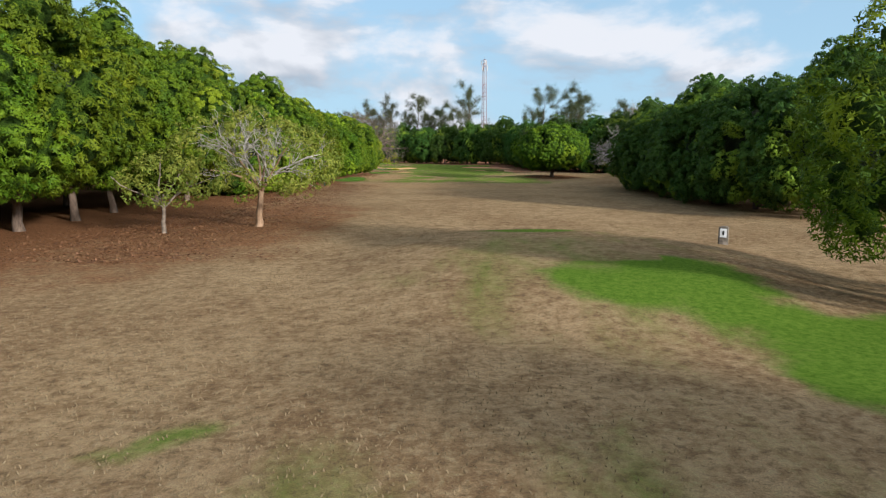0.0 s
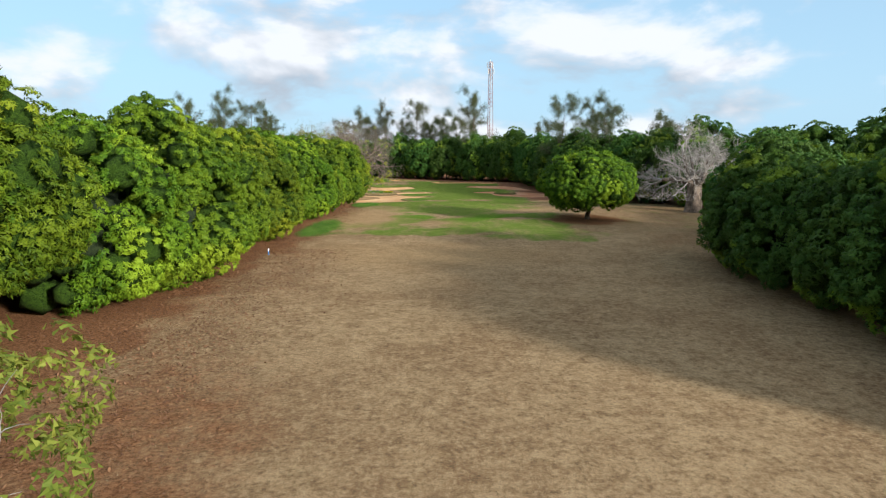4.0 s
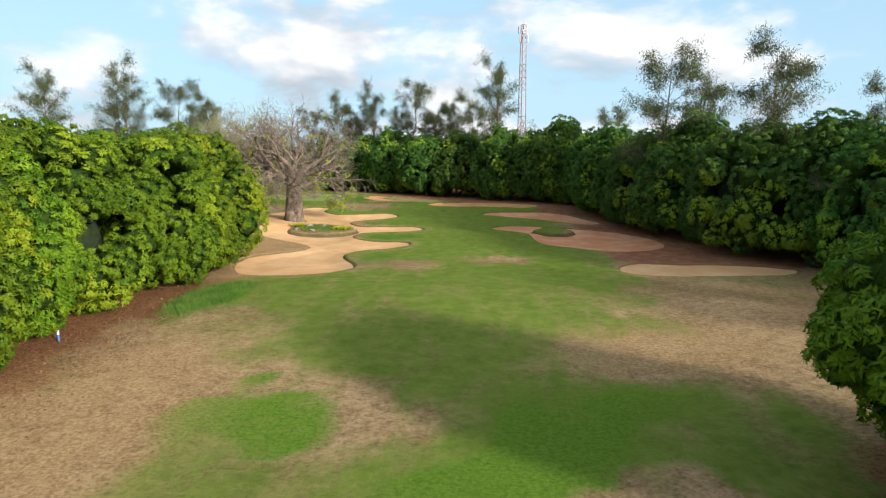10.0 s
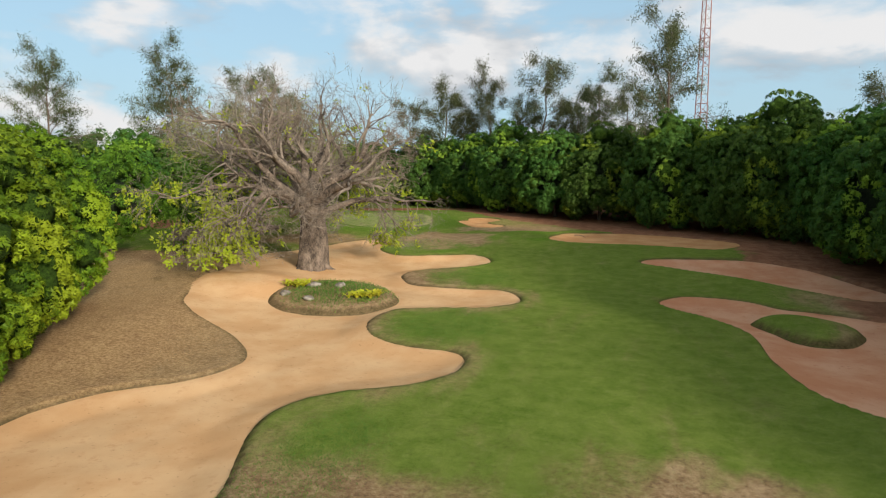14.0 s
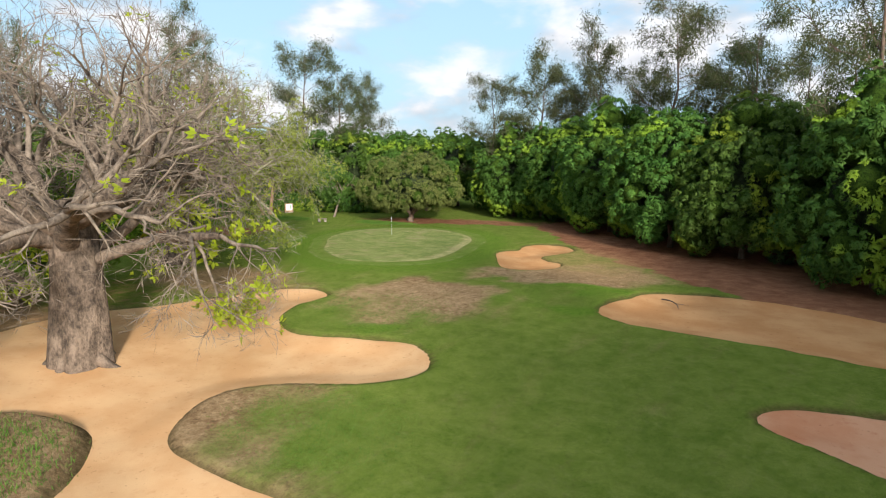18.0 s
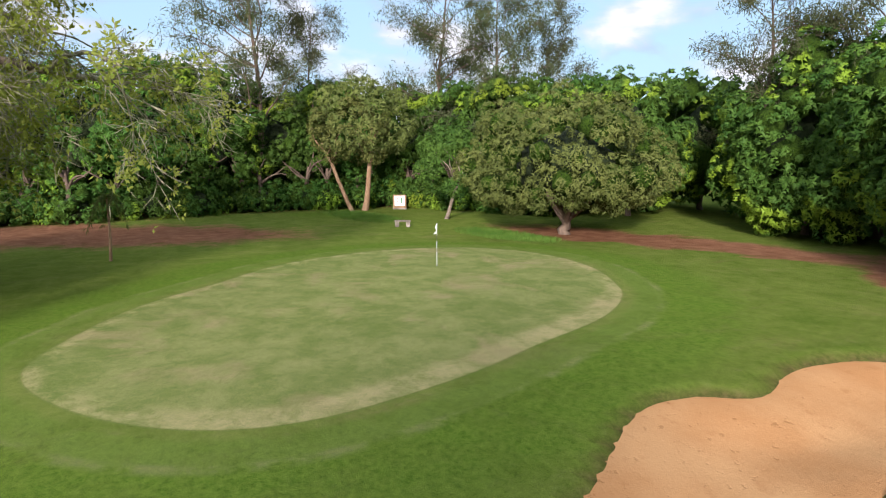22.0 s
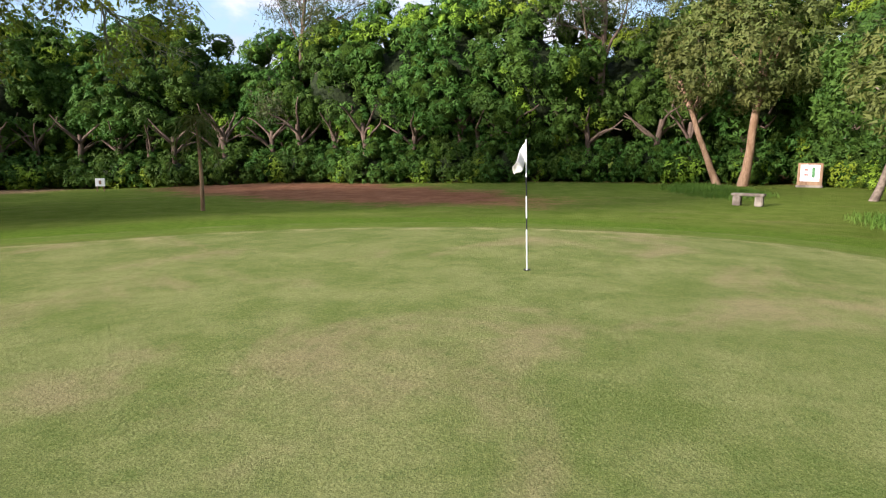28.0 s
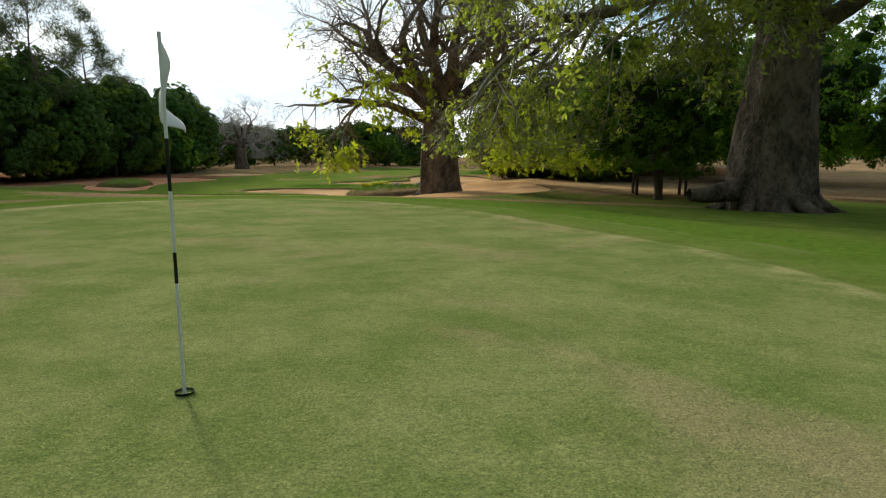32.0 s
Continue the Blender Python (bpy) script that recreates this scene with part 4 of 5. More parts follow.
tree_row("back_tree", BACK_LABEL, BACK_GROUP, [(-56, 278), (-72, 266), (-83, 248), (-85, 228), (-86, 214)], FAR, 7.0, 0.9, 9, 0.8)
for spot, f in (((-46, 199), 0.92), ((-37.5, 205.5), 0.80)):
    leafy_tree("shade_tree", "broad green tree with a dark shaded underside near baobabs", TRUNKS[0], SHADE, spot, f, spot[0] * 20, "shade trees by the baobabs")
tree_row("undergrowth_bush", "dark green bush in the undergrowth of the tree wall", "undergrowth bushes", [(-53, 263), (-69, 257), (-70.5, 246), (-69, 228), (-70, 214), (-67.5, 202), (-61, 190), (-58, 180)], LOW, 2.7, 1.0, 10, 0.7)
# added out of view, only to throw its shadow on the ground by the tee
leafy_tree("shade_tree", "unseen broad green tree added to cast shade by the first tee", TRUNKS[0], HIGH[0], (21.0, -1.5), 0.62, 40, "")
# distant woods that close the place on every side
WOODS, WOOD_GROUP = "distant green tree at the edge of the course", "distant trees"
tree_row("distant_tree", WOODS, WOOD_GROUP, [(-60, -60), (0, -70), (60, -50), (100, 0), (110, 60), (95, 110), (70, 130)], FAR, 15.0, 1.15, 11, 2.5, 1.15)
tree_row("distant_tree", WOODS, WOOD_GROUP, [(-60, -60), (-120, 0), (-130, 60), (-118, 110), (-112, 160), (-92, 176)], FAR, 15.0, 1.1, 12, 2.5, 1.15)
# the rounded tree that stands alone in the fairway's edge
LONE = crown_mesh("crown", 101, 6.2, 1.5, 9.3, 130, 1.05, 32, 40, 0.23, 0.105, M_LEAF, 0, 0.90, 0.32, 0.04, 0.42, 0.04)
leafy_tree("lone_tree", "rounded dense dark green tree standing alone on bare soil", trunk_mesh("trunk", 9, 2.4, 0.34, (0.2, 0.1), 6, M_BARK), LONE, (20.8, 118.8))
# the feathery tree beside the first tee
FEATHER = crown_mesh("crown", 102, 4.6, 0.8, 10.4, 50, 1.1, 40, 36, 0.20, 0.07, M_LEAF, 0.08, 0.5, 0.42, 0.08, 0.45, 0.1)
leafy_tree("feathery_tree", "tall feathery dark green tree beside the tee", trunk_mesh("trunk", 12, 5, 0.3, (0.5, 0.2), 6, M_BARK), FEATHER, (16.0, 21.0), 0.88)
# the spreading tree by the green
SPREAD = crown_mesh("crown", 103, 6.7, 1.9, 9.8, 70, 1.15, 40, 34, 0.22, 0.085, M_LEAF3, 0.08, 0.6, 0.42, 0.08, 0.3)
leafy_tree("spreading_tree", "low spreading olive-green tree with a stout forked trunk on red soil", trunk_mesh("trunk", 14, 1.3, 0.40, (0.1, 0.1), 8, M_BARK, 0.75, 5.0), SPREAD, (-42.9, 254.4))


def sticks_tree(name, label, at, seed, height, r, mat, crown, lean=(0, 0), turn=0, category="tree", twig=0.0):
    ob = new(name)
    ob.matrix_basis = pose(at[0], at[1], land(*at) - 0.05, 0, 0, turn)
    part("trunk", trunk_mesh("trunk", seed, height, r, lean, 5, mat, 0.7, 3.2), ob)
    part("crown", crown, ob)
    if twig:
        rng, out = np.random.default_rng(seed), {}
        for k in range(6):
            a = 6.28 * k / 6 + rng.uniform(-0.3, 0.3)
            branches(rng, np.array([lean[0], lean[1], height * 0.9]), unit(np.array([np.cos(a), np.sin(a), rng.uniform(0.6, 1.3)])), r * 0.5, twig, 0, 3, out, (5, 5, 4), 0.6, 0.7, 0.06, 0.2, 0.5)
        v, q = tubes([line for lines in out.values() for line in lines])
        part("branchwork", raw_mesh("branchwork", v, q, None, (M_SILVER,)), ob, "pale bare twigs")
    return tagged(ob, label, category)


AIRY = crown_mesh("crown", 104, 4.6, 5.2, 12.6, 24, 1.2, 34, 28, 0.28, 0.13, M_LEAF3, 0.15, 0.0, 0.5)
sticks_tree("pale_trunk_tree", "tall tree with a pale orange trunk and open crown", (-66.6, 249.9), 21, 7.0, 0.26, M_PALE, AIRY, (0.9, 0.6))
sticks_tree("pale_trunk_tree", "leaning tree with a pale orange trunk and open crown", (-66.3, 248.5), 22, 6.6, 0.19, M_PALE, crown_mesh("crown", 105, 3.6, 4.6, 10.6, 18, 1.1, 32, 28, 0.28, 0.13, M_LEAF3, 0.15, 0.0, 0.5), (-1.5, -2.4))
sticks_tree("slender_tree", "slender small tree with pale branches beside a stone bench", (-55.8, 252.6), 23, 4.6, 0.15, M_TWIG, crown_mesh("crown", 106, 2.4, 2.2, 8.2, 20, 0.8, 32, 28, 0.24, 0.11, M_LEAF2, 0.15, 0.0, 0.4), (1.2, 1.0))
sticks_tree("yellowing_tree", "small sparse tree with yellowing leaves on leaf litter", (-9.7, 40.8), 24, 2.6, 0.2, M_PALE, crown_mesh("crown", 107, 5.0, 1.7, 6.5, 46, 0.85, 28, 18, 0.20, 0.10, M_DRYLEAF, 0.32, 0.0, 0.34), (0.2, 0.3), twig=2.6)
sticks_tree("bare_small_tree", "small pale-stemmed tree with few leaves under the hedge", (-14.1, 37.9), 25, 2.2, 0.12, M_TWIG, crown_mesh("crown", 108, 1.9, 1.5, 4.4, 18, 0.6, 18, 18, 0.17, 0.085, M_DRYLEAF, 0.15, 0.0, 0.32), (0.2, -0.2))


def baobab(name, label, at, seed, trunk_r, trunk_h, limbs, limb_len, leaf, leaf_z, leaf_share, kids=(4, 5, 5, 4), lift=0.10, spread=0.85, droop=(), sag=-0.03, leaf_size=0.34, upright=(0.45, 1.3), dense=2, twig=None, lean=(0.0, 0.0), floor=1.2, roots=0, bare_from=None):
    """A baobab: swollen ribbed trunk, heavy limbs, a wide net of twigs and some young leaves."""
    rng = np.random.default_rng(seed)
    ob = new(name)
    ob.matrix_basis = pose(at[0], at[1], land(*at) - 0.15)
    h = np.linspace(0, 1, 14)
    pts = np.stack([0.25 * np.sin(h * 3) * trunk_r * 0.4, 0.2 * np.sin(h * 2.2) * trunk_r * 0.4, h * trunk_h], 1) + h[:, None] ** 1.5 * np.array([lean[0], lean[1], 0])
    rad = trunk_r * (1.0 + 0.16 * np.exp(-h * 10) - 0.30 * h)
    rad[-1] *= 0.6
    a0 = rng.uniform(0, 6.28, 4)
    rib = lambda ang, t: 0.07 * np.sin(5 * ang + a0[0] + 2 * t) * (1.3 - t) + 0.04 * np.sin(9 * ang + a0[1] - 3 * t) + 0.03 * np.sin(2 * ang + a0[2] + 9 * t)
    v, q = tubes([(pts, rad)], lambda r: 40, rib)
    part("trunk", raw_mesh("trunk", v, q, None, (M_BAOBAB,), smooth=True), ob)
    out, tips = {}, []
    for k in range(limbs):
        a = 6.28 * (k + rng.uniform(-0.25, 0.25)) / limbs
        f = rng.uniform(0.70, 0.98)
        s = np.array([np.cos(a) * trunk_r * 0.3, np.sin(a) * trunk_r * 0.3, trunk_h * f]) + f ** 1.5 * np.array([lean[0], lean[1], 0])
        branches(rng, s, unit(np.array([np.cos(a), np.sin(a), rng.uniform(*upright)])), trunk_r * rng.uniform(0.26, 0.42), limb_len * rng.uniform(0.85, 1.15), 0, 4, out, kids, 0.62, spread, lift, 0.2, 0.36, tips)
    for ang, z, length in droop:
        d = np.array([math.cos(radians(ang)), math.sin(radians(ang)), 0.55])
        branches(rng, np.array([d[0] * trunk_r * 0.4 + lean[0] * z / trunk_h, d[1] * trunk_r * 0.4 + lean[1] * z / trunk_h, z]), unit(d), trunk_r * 0.24, length, 0, 4, out, kids, 0.54, spread, sag, 0.16, 0.36, tips)
    for level, kind in ((0, "limb"), (1, "bough")):
        for line in out[level]:
            v, q = tubes([line], lambda r: 12 if level == 0 else 7)
            part(kind, raw_mesh(kind, v, q, None, (M_BAOBAB if level == 0 else twig or M_TWIG,), smooth=True), ob)
    for k in range(roots):
        a = 6.28 * (k + rng.uniform(-0.3, 0.3)) / roots
        t = np.linspace(0, 1, 7)
        reach = trunk_r * (0.75 + rng.uniform(0.6, 1.1) * t)
        line = np.stack([np.cos(a + 0.3 * t) * reach, np.sin(a + 0.3 * t) * reach, 0.75 * (1 - t) ** 2 + 0.12], 1)
        v, q = tubes([(line, trunk_r * (0.26 - 0.19 * t))], lambda r: 10)
        part("root", raw_mesh("root", v, q, None, (M_BAOBAB,), smooth=True), ob)
    v, q = tubes([l for level in (2, 3) for l in out.get(level, [])])
    ends = out.get(4, [])
    e0, e1, er = np.array([l[0][0] for l in ends]), np.array([l[0][-1] for l in ends]), np.array([l[1][0] for l in ends])
    ew = unit(e1 - e0)
    lv, lq = leaf_quads(e0, ew, unit(np.cross(ew, rng.normal(size=ew.shape))), np.linalg.norm(e1 - e0, axis=1), np.maximum(er * 2.2, 0.04))
    v, q = np.concatenate([v, lv]), np.concatenate([q, lq + len(v)])
    # the last twiglets fan out from each twig's end
    tp, tn = np.repeat(np.array([t[0] for t in tips]), 3, 0), np.repeat(np.array([t[1] for t in tips]), 3, 0)
    tw = unit(tn + rng.normal(size=tn.shape) * 0.55 + np.array([0, 0, 0.15]))
    lv, lq = leaf_quads(tp - tn * rng.uniform(0, 0.5, (len(tp), 1)), tw, unit(np.cross(tw, rng.normal(size=tw.shape))), rng.uniform(0.4, 0.95, len(tp)), np.full(len(tp), 0.024))
    v, q = np.concatenate([v, lv]), np.concatenate([q, lq + len(v)])
    part("branchwork", raw_mesh("branchwork", v, q, None, (twig or M_TWIG,)), ob, "fine net of bare grey twigs")
    p = np.array([t[0] for t in tips])
    n = np.array([t[1] for t in tips])
    share = leaf_share * np.clip((leaf_z - p[:, 2]) / 3.0, 0.02, 1)
    keep = (rng.random(len(p)) < share) & (p[:, 2] > floor)
    if bare_from is not None:
        # one side of the tree, a right angle and a half of it, has dropped its low leaves
        keep &= ((np.degrees(np.arctan2(p[:, 1], p[:, 0])) - bare_from) % 360 > 130) | (p[:, 2] > trunk_h + 0.5)
    if keep.any():
        p, n = np.repeat(p[keep], dense, 0), np.repeat(n[keep], dense, 0)
        p = p + rng.normal(size=p.shape) * 0.3
        v, q = rosettes(rng, p, unit(n + np.array([0, 0, 0.8])), 6, leaf_size, leaf_size * 0.45)
        part("foliage", raw_mesh("foliage", v, q, None, (leaf,)), ob, "sprays of young leaves")
    return tagged(ob, label, "baobab tree", "baobab trees")


baobab("baobab_tree", "grey swollen baobab in bunker sand with sprays of lime leaves", (-22.9, 198.6), 201, 1.38, 8.6, 10, 6.2, M_LIME, 9.0, 0.50, (5, 5, 4, 4), 0.05, 0.80, ((184, 6.6, 8.6), (200, 6.2, 9.2), (216, 6.6, 9.4), (232, 6.2, 9.0), (247, 6.4, 8.0), (40, 5.4, 7.4), (58, 5.8, 7.0)), -0.05, 0.36, (0.4, 1.5), 3, roots=6, bare_from=256)
giant = baobab("baobab_tree", "huge dark grey baobab with drooping leafy branches by the green", (-41.0, 216.9), 202, 1.36, 8.0, 7, 4.8, M_PALELEAF, 16.0, 0.34, (5, 5, 4, 4), 0.06, 0.66, ((-75, 6.8, 7.0), (-50, 7.0, 7.6), (-28, 6.8, 8.0), (-8, 7.0, 8.2), (12, 7.2, 8.2), (32, 7.6, 7.6), (62, 8.2, 8.0), (165, 8.0, 7)), -0.05, 0.19, (0.2, 0.8), 6, M_OLIVE, (-0.5, -0.2), 2.0, 9)
h = np.linspace(0, 1, 8)
v, q = tubes([(np.stack([1.3 + 1.5 * h, 1.0 + 0.5 * h, 0.95 - 0.45 * h + 0.25 * h ** 2], 1), 0.42 - 0.2 * h)], lambda r: 12)
part("stub_limb", raw_mesh("stub_limb", v, q, None, (M_BAOBAB,), smooth=True), giant, "broken dark stub of a low limb")
baobab("baobab_tree", "leafless silver-grey baobab against the dark hedge", (40.6, 132.3), 203, 1.3, 5.6, 10, 4.6, M_LIME, 2.0, 0.0, (4, 5, 4, 4), 0.05, 0.75, upright=(0.2, 1.1), twig=M_SILVER)


def casuarina_meshes(seed, height):
    """A tall thin tree: trunk with rising limbs, and hanging wisps of needles."""
    rng = np.random.default_rng(seed)
    n = 10
    h = np.linspace(0, 1, n)
    pts = np.stack([np.cumsum(rng.normal(size=n)) * 0.18, np.cumsum(rng.normal(size=n)) * 0.18, h * height], 1)
    lines, tips = [(pts, 0.28 * (1.05 - h))], []
    for k in range(26):
        f = 0.22 + 0.76 * (k + rng.uniform(0, 1)) / 26
        i = min(int(f * (n - 1)), n - 2)
        s = pts[i] + (pts[i + 1] - pts[i]) * (f * (n - 1) - i)
        a, ln = rng.uniform(0, 6.28), height * 0.36 * (1.12 - 0.75 * f) * rng.uniform(0.6, 1.2)
        d, q = unit(np.array([np.cos(a), np.sin(a), rng.uniform(0.45, 1.2)])), [s]
        for j in range(7):
            d = unit(d + rng.normal(size=3) * 0.17)
            q.append(q[-1] + d * ln / 7)
            for _ in range(3 if j > 1 else 0):
                w = unit(d + rng.normal(size=3) * 0.9)
                e = q[-1] + w * rng.uniform(0.6, 1.9)
                lines.append((np.array([q[-1], e]), np.array([0.025, 0.01])))
                tips += [e, q[-1] * 0.45 + e * 0.55]
        lines.append((np.array(q), np.linspace(0.11 * (1.2 - f), 0.02, 8)))
    v, q = tubes(lines)
    trunk = raw_mesh("trunk", v, q, None, (M_BARK,))
    t = np.repeat(np.array(tips), 24, 0)
    t = t + rng.normal(size=t.shape) * np.array([0.34, 0.34, 0.34])
    way = unit(rng.normal(size=t.shape) * 0.7 + np.array([0, 0, -0.6]))
    side = unit(np.cross(way, rng.normal(size=t.shape)))
    v, q = leaf_points(t, way, side, rng.uniform(0.22, 0.55, len(t)), rng.uniform(0.05, 0.09, len(t)))
    return trunk, raw_mesh("foliage", v, None, q, (M_WISP,))


CAS = [casuarina_meshes(301 + k, 22) for k in range(3)]


def casuarina(at, height, turn, k):
    ob = new("casuarina_tree")
    f = height / 24
    ob.matrix_basis = pose(at[0], at[1], land(*at) - 0.1, 0, 0, turn) @ Matrix.Diagonal((f, f, f, 1))
    part("trunk", CAS[k % 3][0], ob)
    part("foliage", CAS[k % 3][1], ob, "hanging grey-green needles")
    tagged(ob, "tall thin casuarina with wispy grey-green needles", "casuarina tree", "casuarina trees")


def casuarinas():
    rng = np.random.default_rng(77)
    spots = [(-30.5, 271.5, 26), (-22, 271.5, 27), (-10.3, 265, 28.5), (-0.8, 255, 24), (9.2, 240, 29), (28.8, 186.5, 24.5), (37, 172, 23), (43.5, 159.5, 17),
             (29, 220, 18.5), (41, 204, 24), (-71.4, 240.8, 29), (-69.5, 260, 28.5), (-64.5, 265.5, 25.5), (-75, 218, 25), (-76, 248, 22), (-27, 274, 22), (-14, 270, 22),
             (-38, 270, 22), (52, 178, 19), (-68, 274, 23), (4, 257, 22), (-5, 266, 22)]
    for k, (x, y, h) in enumerate(spots):
        casuarina((x, y), h, rng.uniform(0, 360), k)


casuarinas()


# ---- things ----


M_MASTRED = plain_material("faded_red_paint", (0.20, 0.085, 0.065), (0.28, 0.13, 0.10), 0.6)
M_MASTWHITE = plain_material("faded_white_paint", (0.38, 0.36, 0.33), (0.50, 0.48, 0.45), 0.6)


def lattice_mast(at, height):
    """A three-sided lattice mast in red and white bands with aerials at its head."""
    ob = new("lattice_mast")
    ob.matrix_basis = pose(at[0], at[1], -0.2, 0, 0, 20)
    w0, w1, bays = 1.5, 0.75, 26
    for k in range(3):
        a = 2.094 * k
        foot, head = np.array([math.cos(a) * w0, math.sin(a) * w0, 0]), np.array([math.cos(a) * w1, math.sin(a) * w1, height])
        v, q = tubes([(np.linspace(foot, head, 8), np.full(8, 0.09))], lambda r: 6)
        part("leg", raw_mesh("leg", v, q, None, (M_MASTRED,)), ob)
    for b in range(bays):
        z0, z1 = height * b / bays, height * (b + 1) / bays
        lines = []
        for k in range(3):
            p = []
            for z, kk in ((z0, k), (z1, k + 1), (z1, k)):
                w = w0 + (w1 - w0) * z / height
                p.append(np.array([math.cos(2.094 * kk) * w, math.sin(2.094 * kk) * w, z]))
            lines += [(np.array([p[0], p[1]]), np.array([0.05, 0.05])), (np.array([p[2], p[1]]), np.array([0.045, 0.045]))]
        for line in lines:
            v, q = tubes([line], lambda r: 4)
            part("brace", raw_mesh("brace", v, q, None, (M_MASTWHITE if (b // 4) % 2 else M_MASTRED,)), ob)
    for k in range(6):
        a = 1.047 * k + 0.4
        bm = box_bm((0.28, 0.16, 2.0), (math.cos(a) * 1.25, math.sin(a) * 1.25, height - 1.3 - 2.2 * (k % 2)), 0.04)
        part("aerial", bm_mesh("aerial", bm, M_MASTWHITE), ob, "white panel aerial")
    v, q = tubes([(np.array([[0, 0, height - 2.0], [0, 0, height + 1.4]]), np.array([0.05, 0.02]))], lambda r: 6)
    part("spike", raw_mesh("spike", v, q, None, (M_STEEL,)), ob)
    tagged(ob, "tall red and white lattice mast with white aerials", "radio mast")


lattice_mast((17.3, 272.7), 43.0)


def flagstick(at):
    """A golf flagstick in its cup: banded stick and a hanging cloth."""
    z = land(*at)
    ob = new("flagstick")
    ob.matrix_basis = pose(at[0], at[1], z, 1.4, 1.8, 0)
    bands = [(-0.1, 0.62, M_WHITE), (0.62, 0.79, M_BLACK), (0.79, 1.12, M_WHITE), (1.12, 1.40, M_BLACK), (1.40, 1.95, M_WHITE)]
    for lo, hi, mat in bands:
        v, q = tubes([(np.array([[0, 0, lo], [0, 0, hi]]), np.array([0.010, 0.010]))], lambda r: 10)
        part("stick_section", raw_mesh("stick_section", v, q, None, (mat,), smooth=True), ob)
    n, m = 16, 14
    u, w = np.meshgrid(np.linspace(0, 1, n), np.linspace(0, 1, m))
    # the cloth droops from its hoist, a slanting upper edge and a loose lower corner
    x = -u * (0.23 * (1 - w) + 0.16 * w)
    y = 0.07 * np.sin(u * 6.0 + w * 2.2) * u ** 0.7
    zz = 1.93 - 0.32 * w - u * (0.37 * (1 - w) + 0.19 * w) + 0.02 * np.sin(u * 7 + 1) * w
    v = np.stack([x, y, zz], -1).reshape(-1, 3)
    i = (np.arange(m - 1)[:, None] * n + np.arange(n - 1)[None]).ravel()
    flag = part("flag", raw_mesh("flag", v, np.stack([i, i + 1, i + 1 + n, i + n], 1), None, (M_CLOTH,), smooth=True), ob, "limp white cloth flag")
    flag.rotation_euler = (0, 0, radians(120))
    mod = flag.modifiers.new("thickness", "SOLIDIFY")
    mod.thickness = 0.003
    tagged(ob, "white and black banded golf flagstick with a limp white flag", "golf flag")
    a = np.linspace(0, 2 * np.pi, 24, endpoint=False)
    rings = [(0.054, 0.006), (0.051, 0.004), (0.051, -0.12), (0.0, -0.12)]
    v = np.concatenate([np.stack([np.cos(a) * r, np.sin(a) * r, np.full(24, h)], 1) for r, h in rings])
    i = np.concatenate([np.arange(24) + 24 * k for k in range(3)])
    j = np.concatenate([(np.arange(24) + 1) % 24 + 24 * k for k in range(3)])
    cup = new("golf_cup", raw_mesh("golf_cup", v, np.stack([i, j, j + 24, i + 24], 1), None, (M_BLACK,), smooth=True))
    cup.matrix_basis = pose(at[0], at[1], z + 0.008)
    tagged(cup, "dark golf cup sunk in the putting green", "golf hole")


flagstick((-34.28, 238.8))


def sign_board(at, turn):
    """A notice board in a wooden frame on a low base."""
    ob = new("sign_board")
    ob.matrix_basis = pose(at[0], at[1], land(*at), 0, 0, turn)
    part("frame", bm_mesh("frame", box_bm((1.32, 0.16, 1.35), (0, 0, 0.78), 0.02), M_WOOD), ob)
    part("base", bm_mesh("base", box_bm((1.4, 0.3, 0.16), (0, 0, 0.06), 0.02), M_STONE), ob)
    part("panel", bm_mesh("panel", box_bm((1.02, 0.03, 0.98), (0, -0.085, 0.86), 0.008), M_WHITE), ob, "white painted panel")
    for x, z, w, h, mat in ((0.18, 0.9, 0.16, 0.6, M_LEAFY), (-0.2, 1.05, 0.2, 0.12, M_REDP), (-0.2, 0.75, 0.2, 0.1, M_REDP)):
        part("marking", bm_mesh("marking", box_bm((w, 0.012, h), (x, -0.102, z), 0.003), mat), ob)
    tagged(ob, "white hole sign in a brown wooden frame by the trees", "sign")


M_LEAFY = plain_material("green_paint", (0.05, 0.16, 0.05), (0.07, 0.22, 0.07), 0.5)
sign_board((-66.3, 253.6), 65)


def box_sign(at, turn):
    ob = new("box_sign")
    ob.matrix_basis = pose(at[0], at[1], land(*at), 0, 0, turn)
    part("board", bm_mesh("board", box_bm((0.62, 0.12, 0.55), (0, 0, 0.62), 0.02), M_WHITE), ob)
    for x in (-0.22, 0.22):
        part("leg", bm_mesh("leg", box_bm((0.07, 0.07, 0.42), (x, 0, 0.17), 0.008), M_WOOD), ob)
    part("marking", bm_mesh("marking", box_bm((0.16, 0.012, 0.26), (0, -0.066, 0.62), 0.002), M_WOOD), ob)
    tagged(ob, "small white tee marker board on two wooden legs", "sign")


box_sign((-63.2, 207.4), 113)


def stone_bench(at, turn):
    ob = new("stone_bench")
    ob.matrix_basis = pose(at[0], at[1], land(*at), 0, 0, turn)
    part("slab", bm_mesh("slab", box_bm((1.25, 0.42, 0.10), (0, 0, 0.46), 0.025), M_STONE), ob)
    for x in (-0.42, 0.42):
        part("block", bm_mesh("block", box_bm((0.30, 0.36, 0.44), (x, 0, 0.20), 0.04), M_STONE), ob)
    tagged(ob, "low weathered stone bench on two blocks", "bench")


stone_bench((-52.4, 246.6), 62)


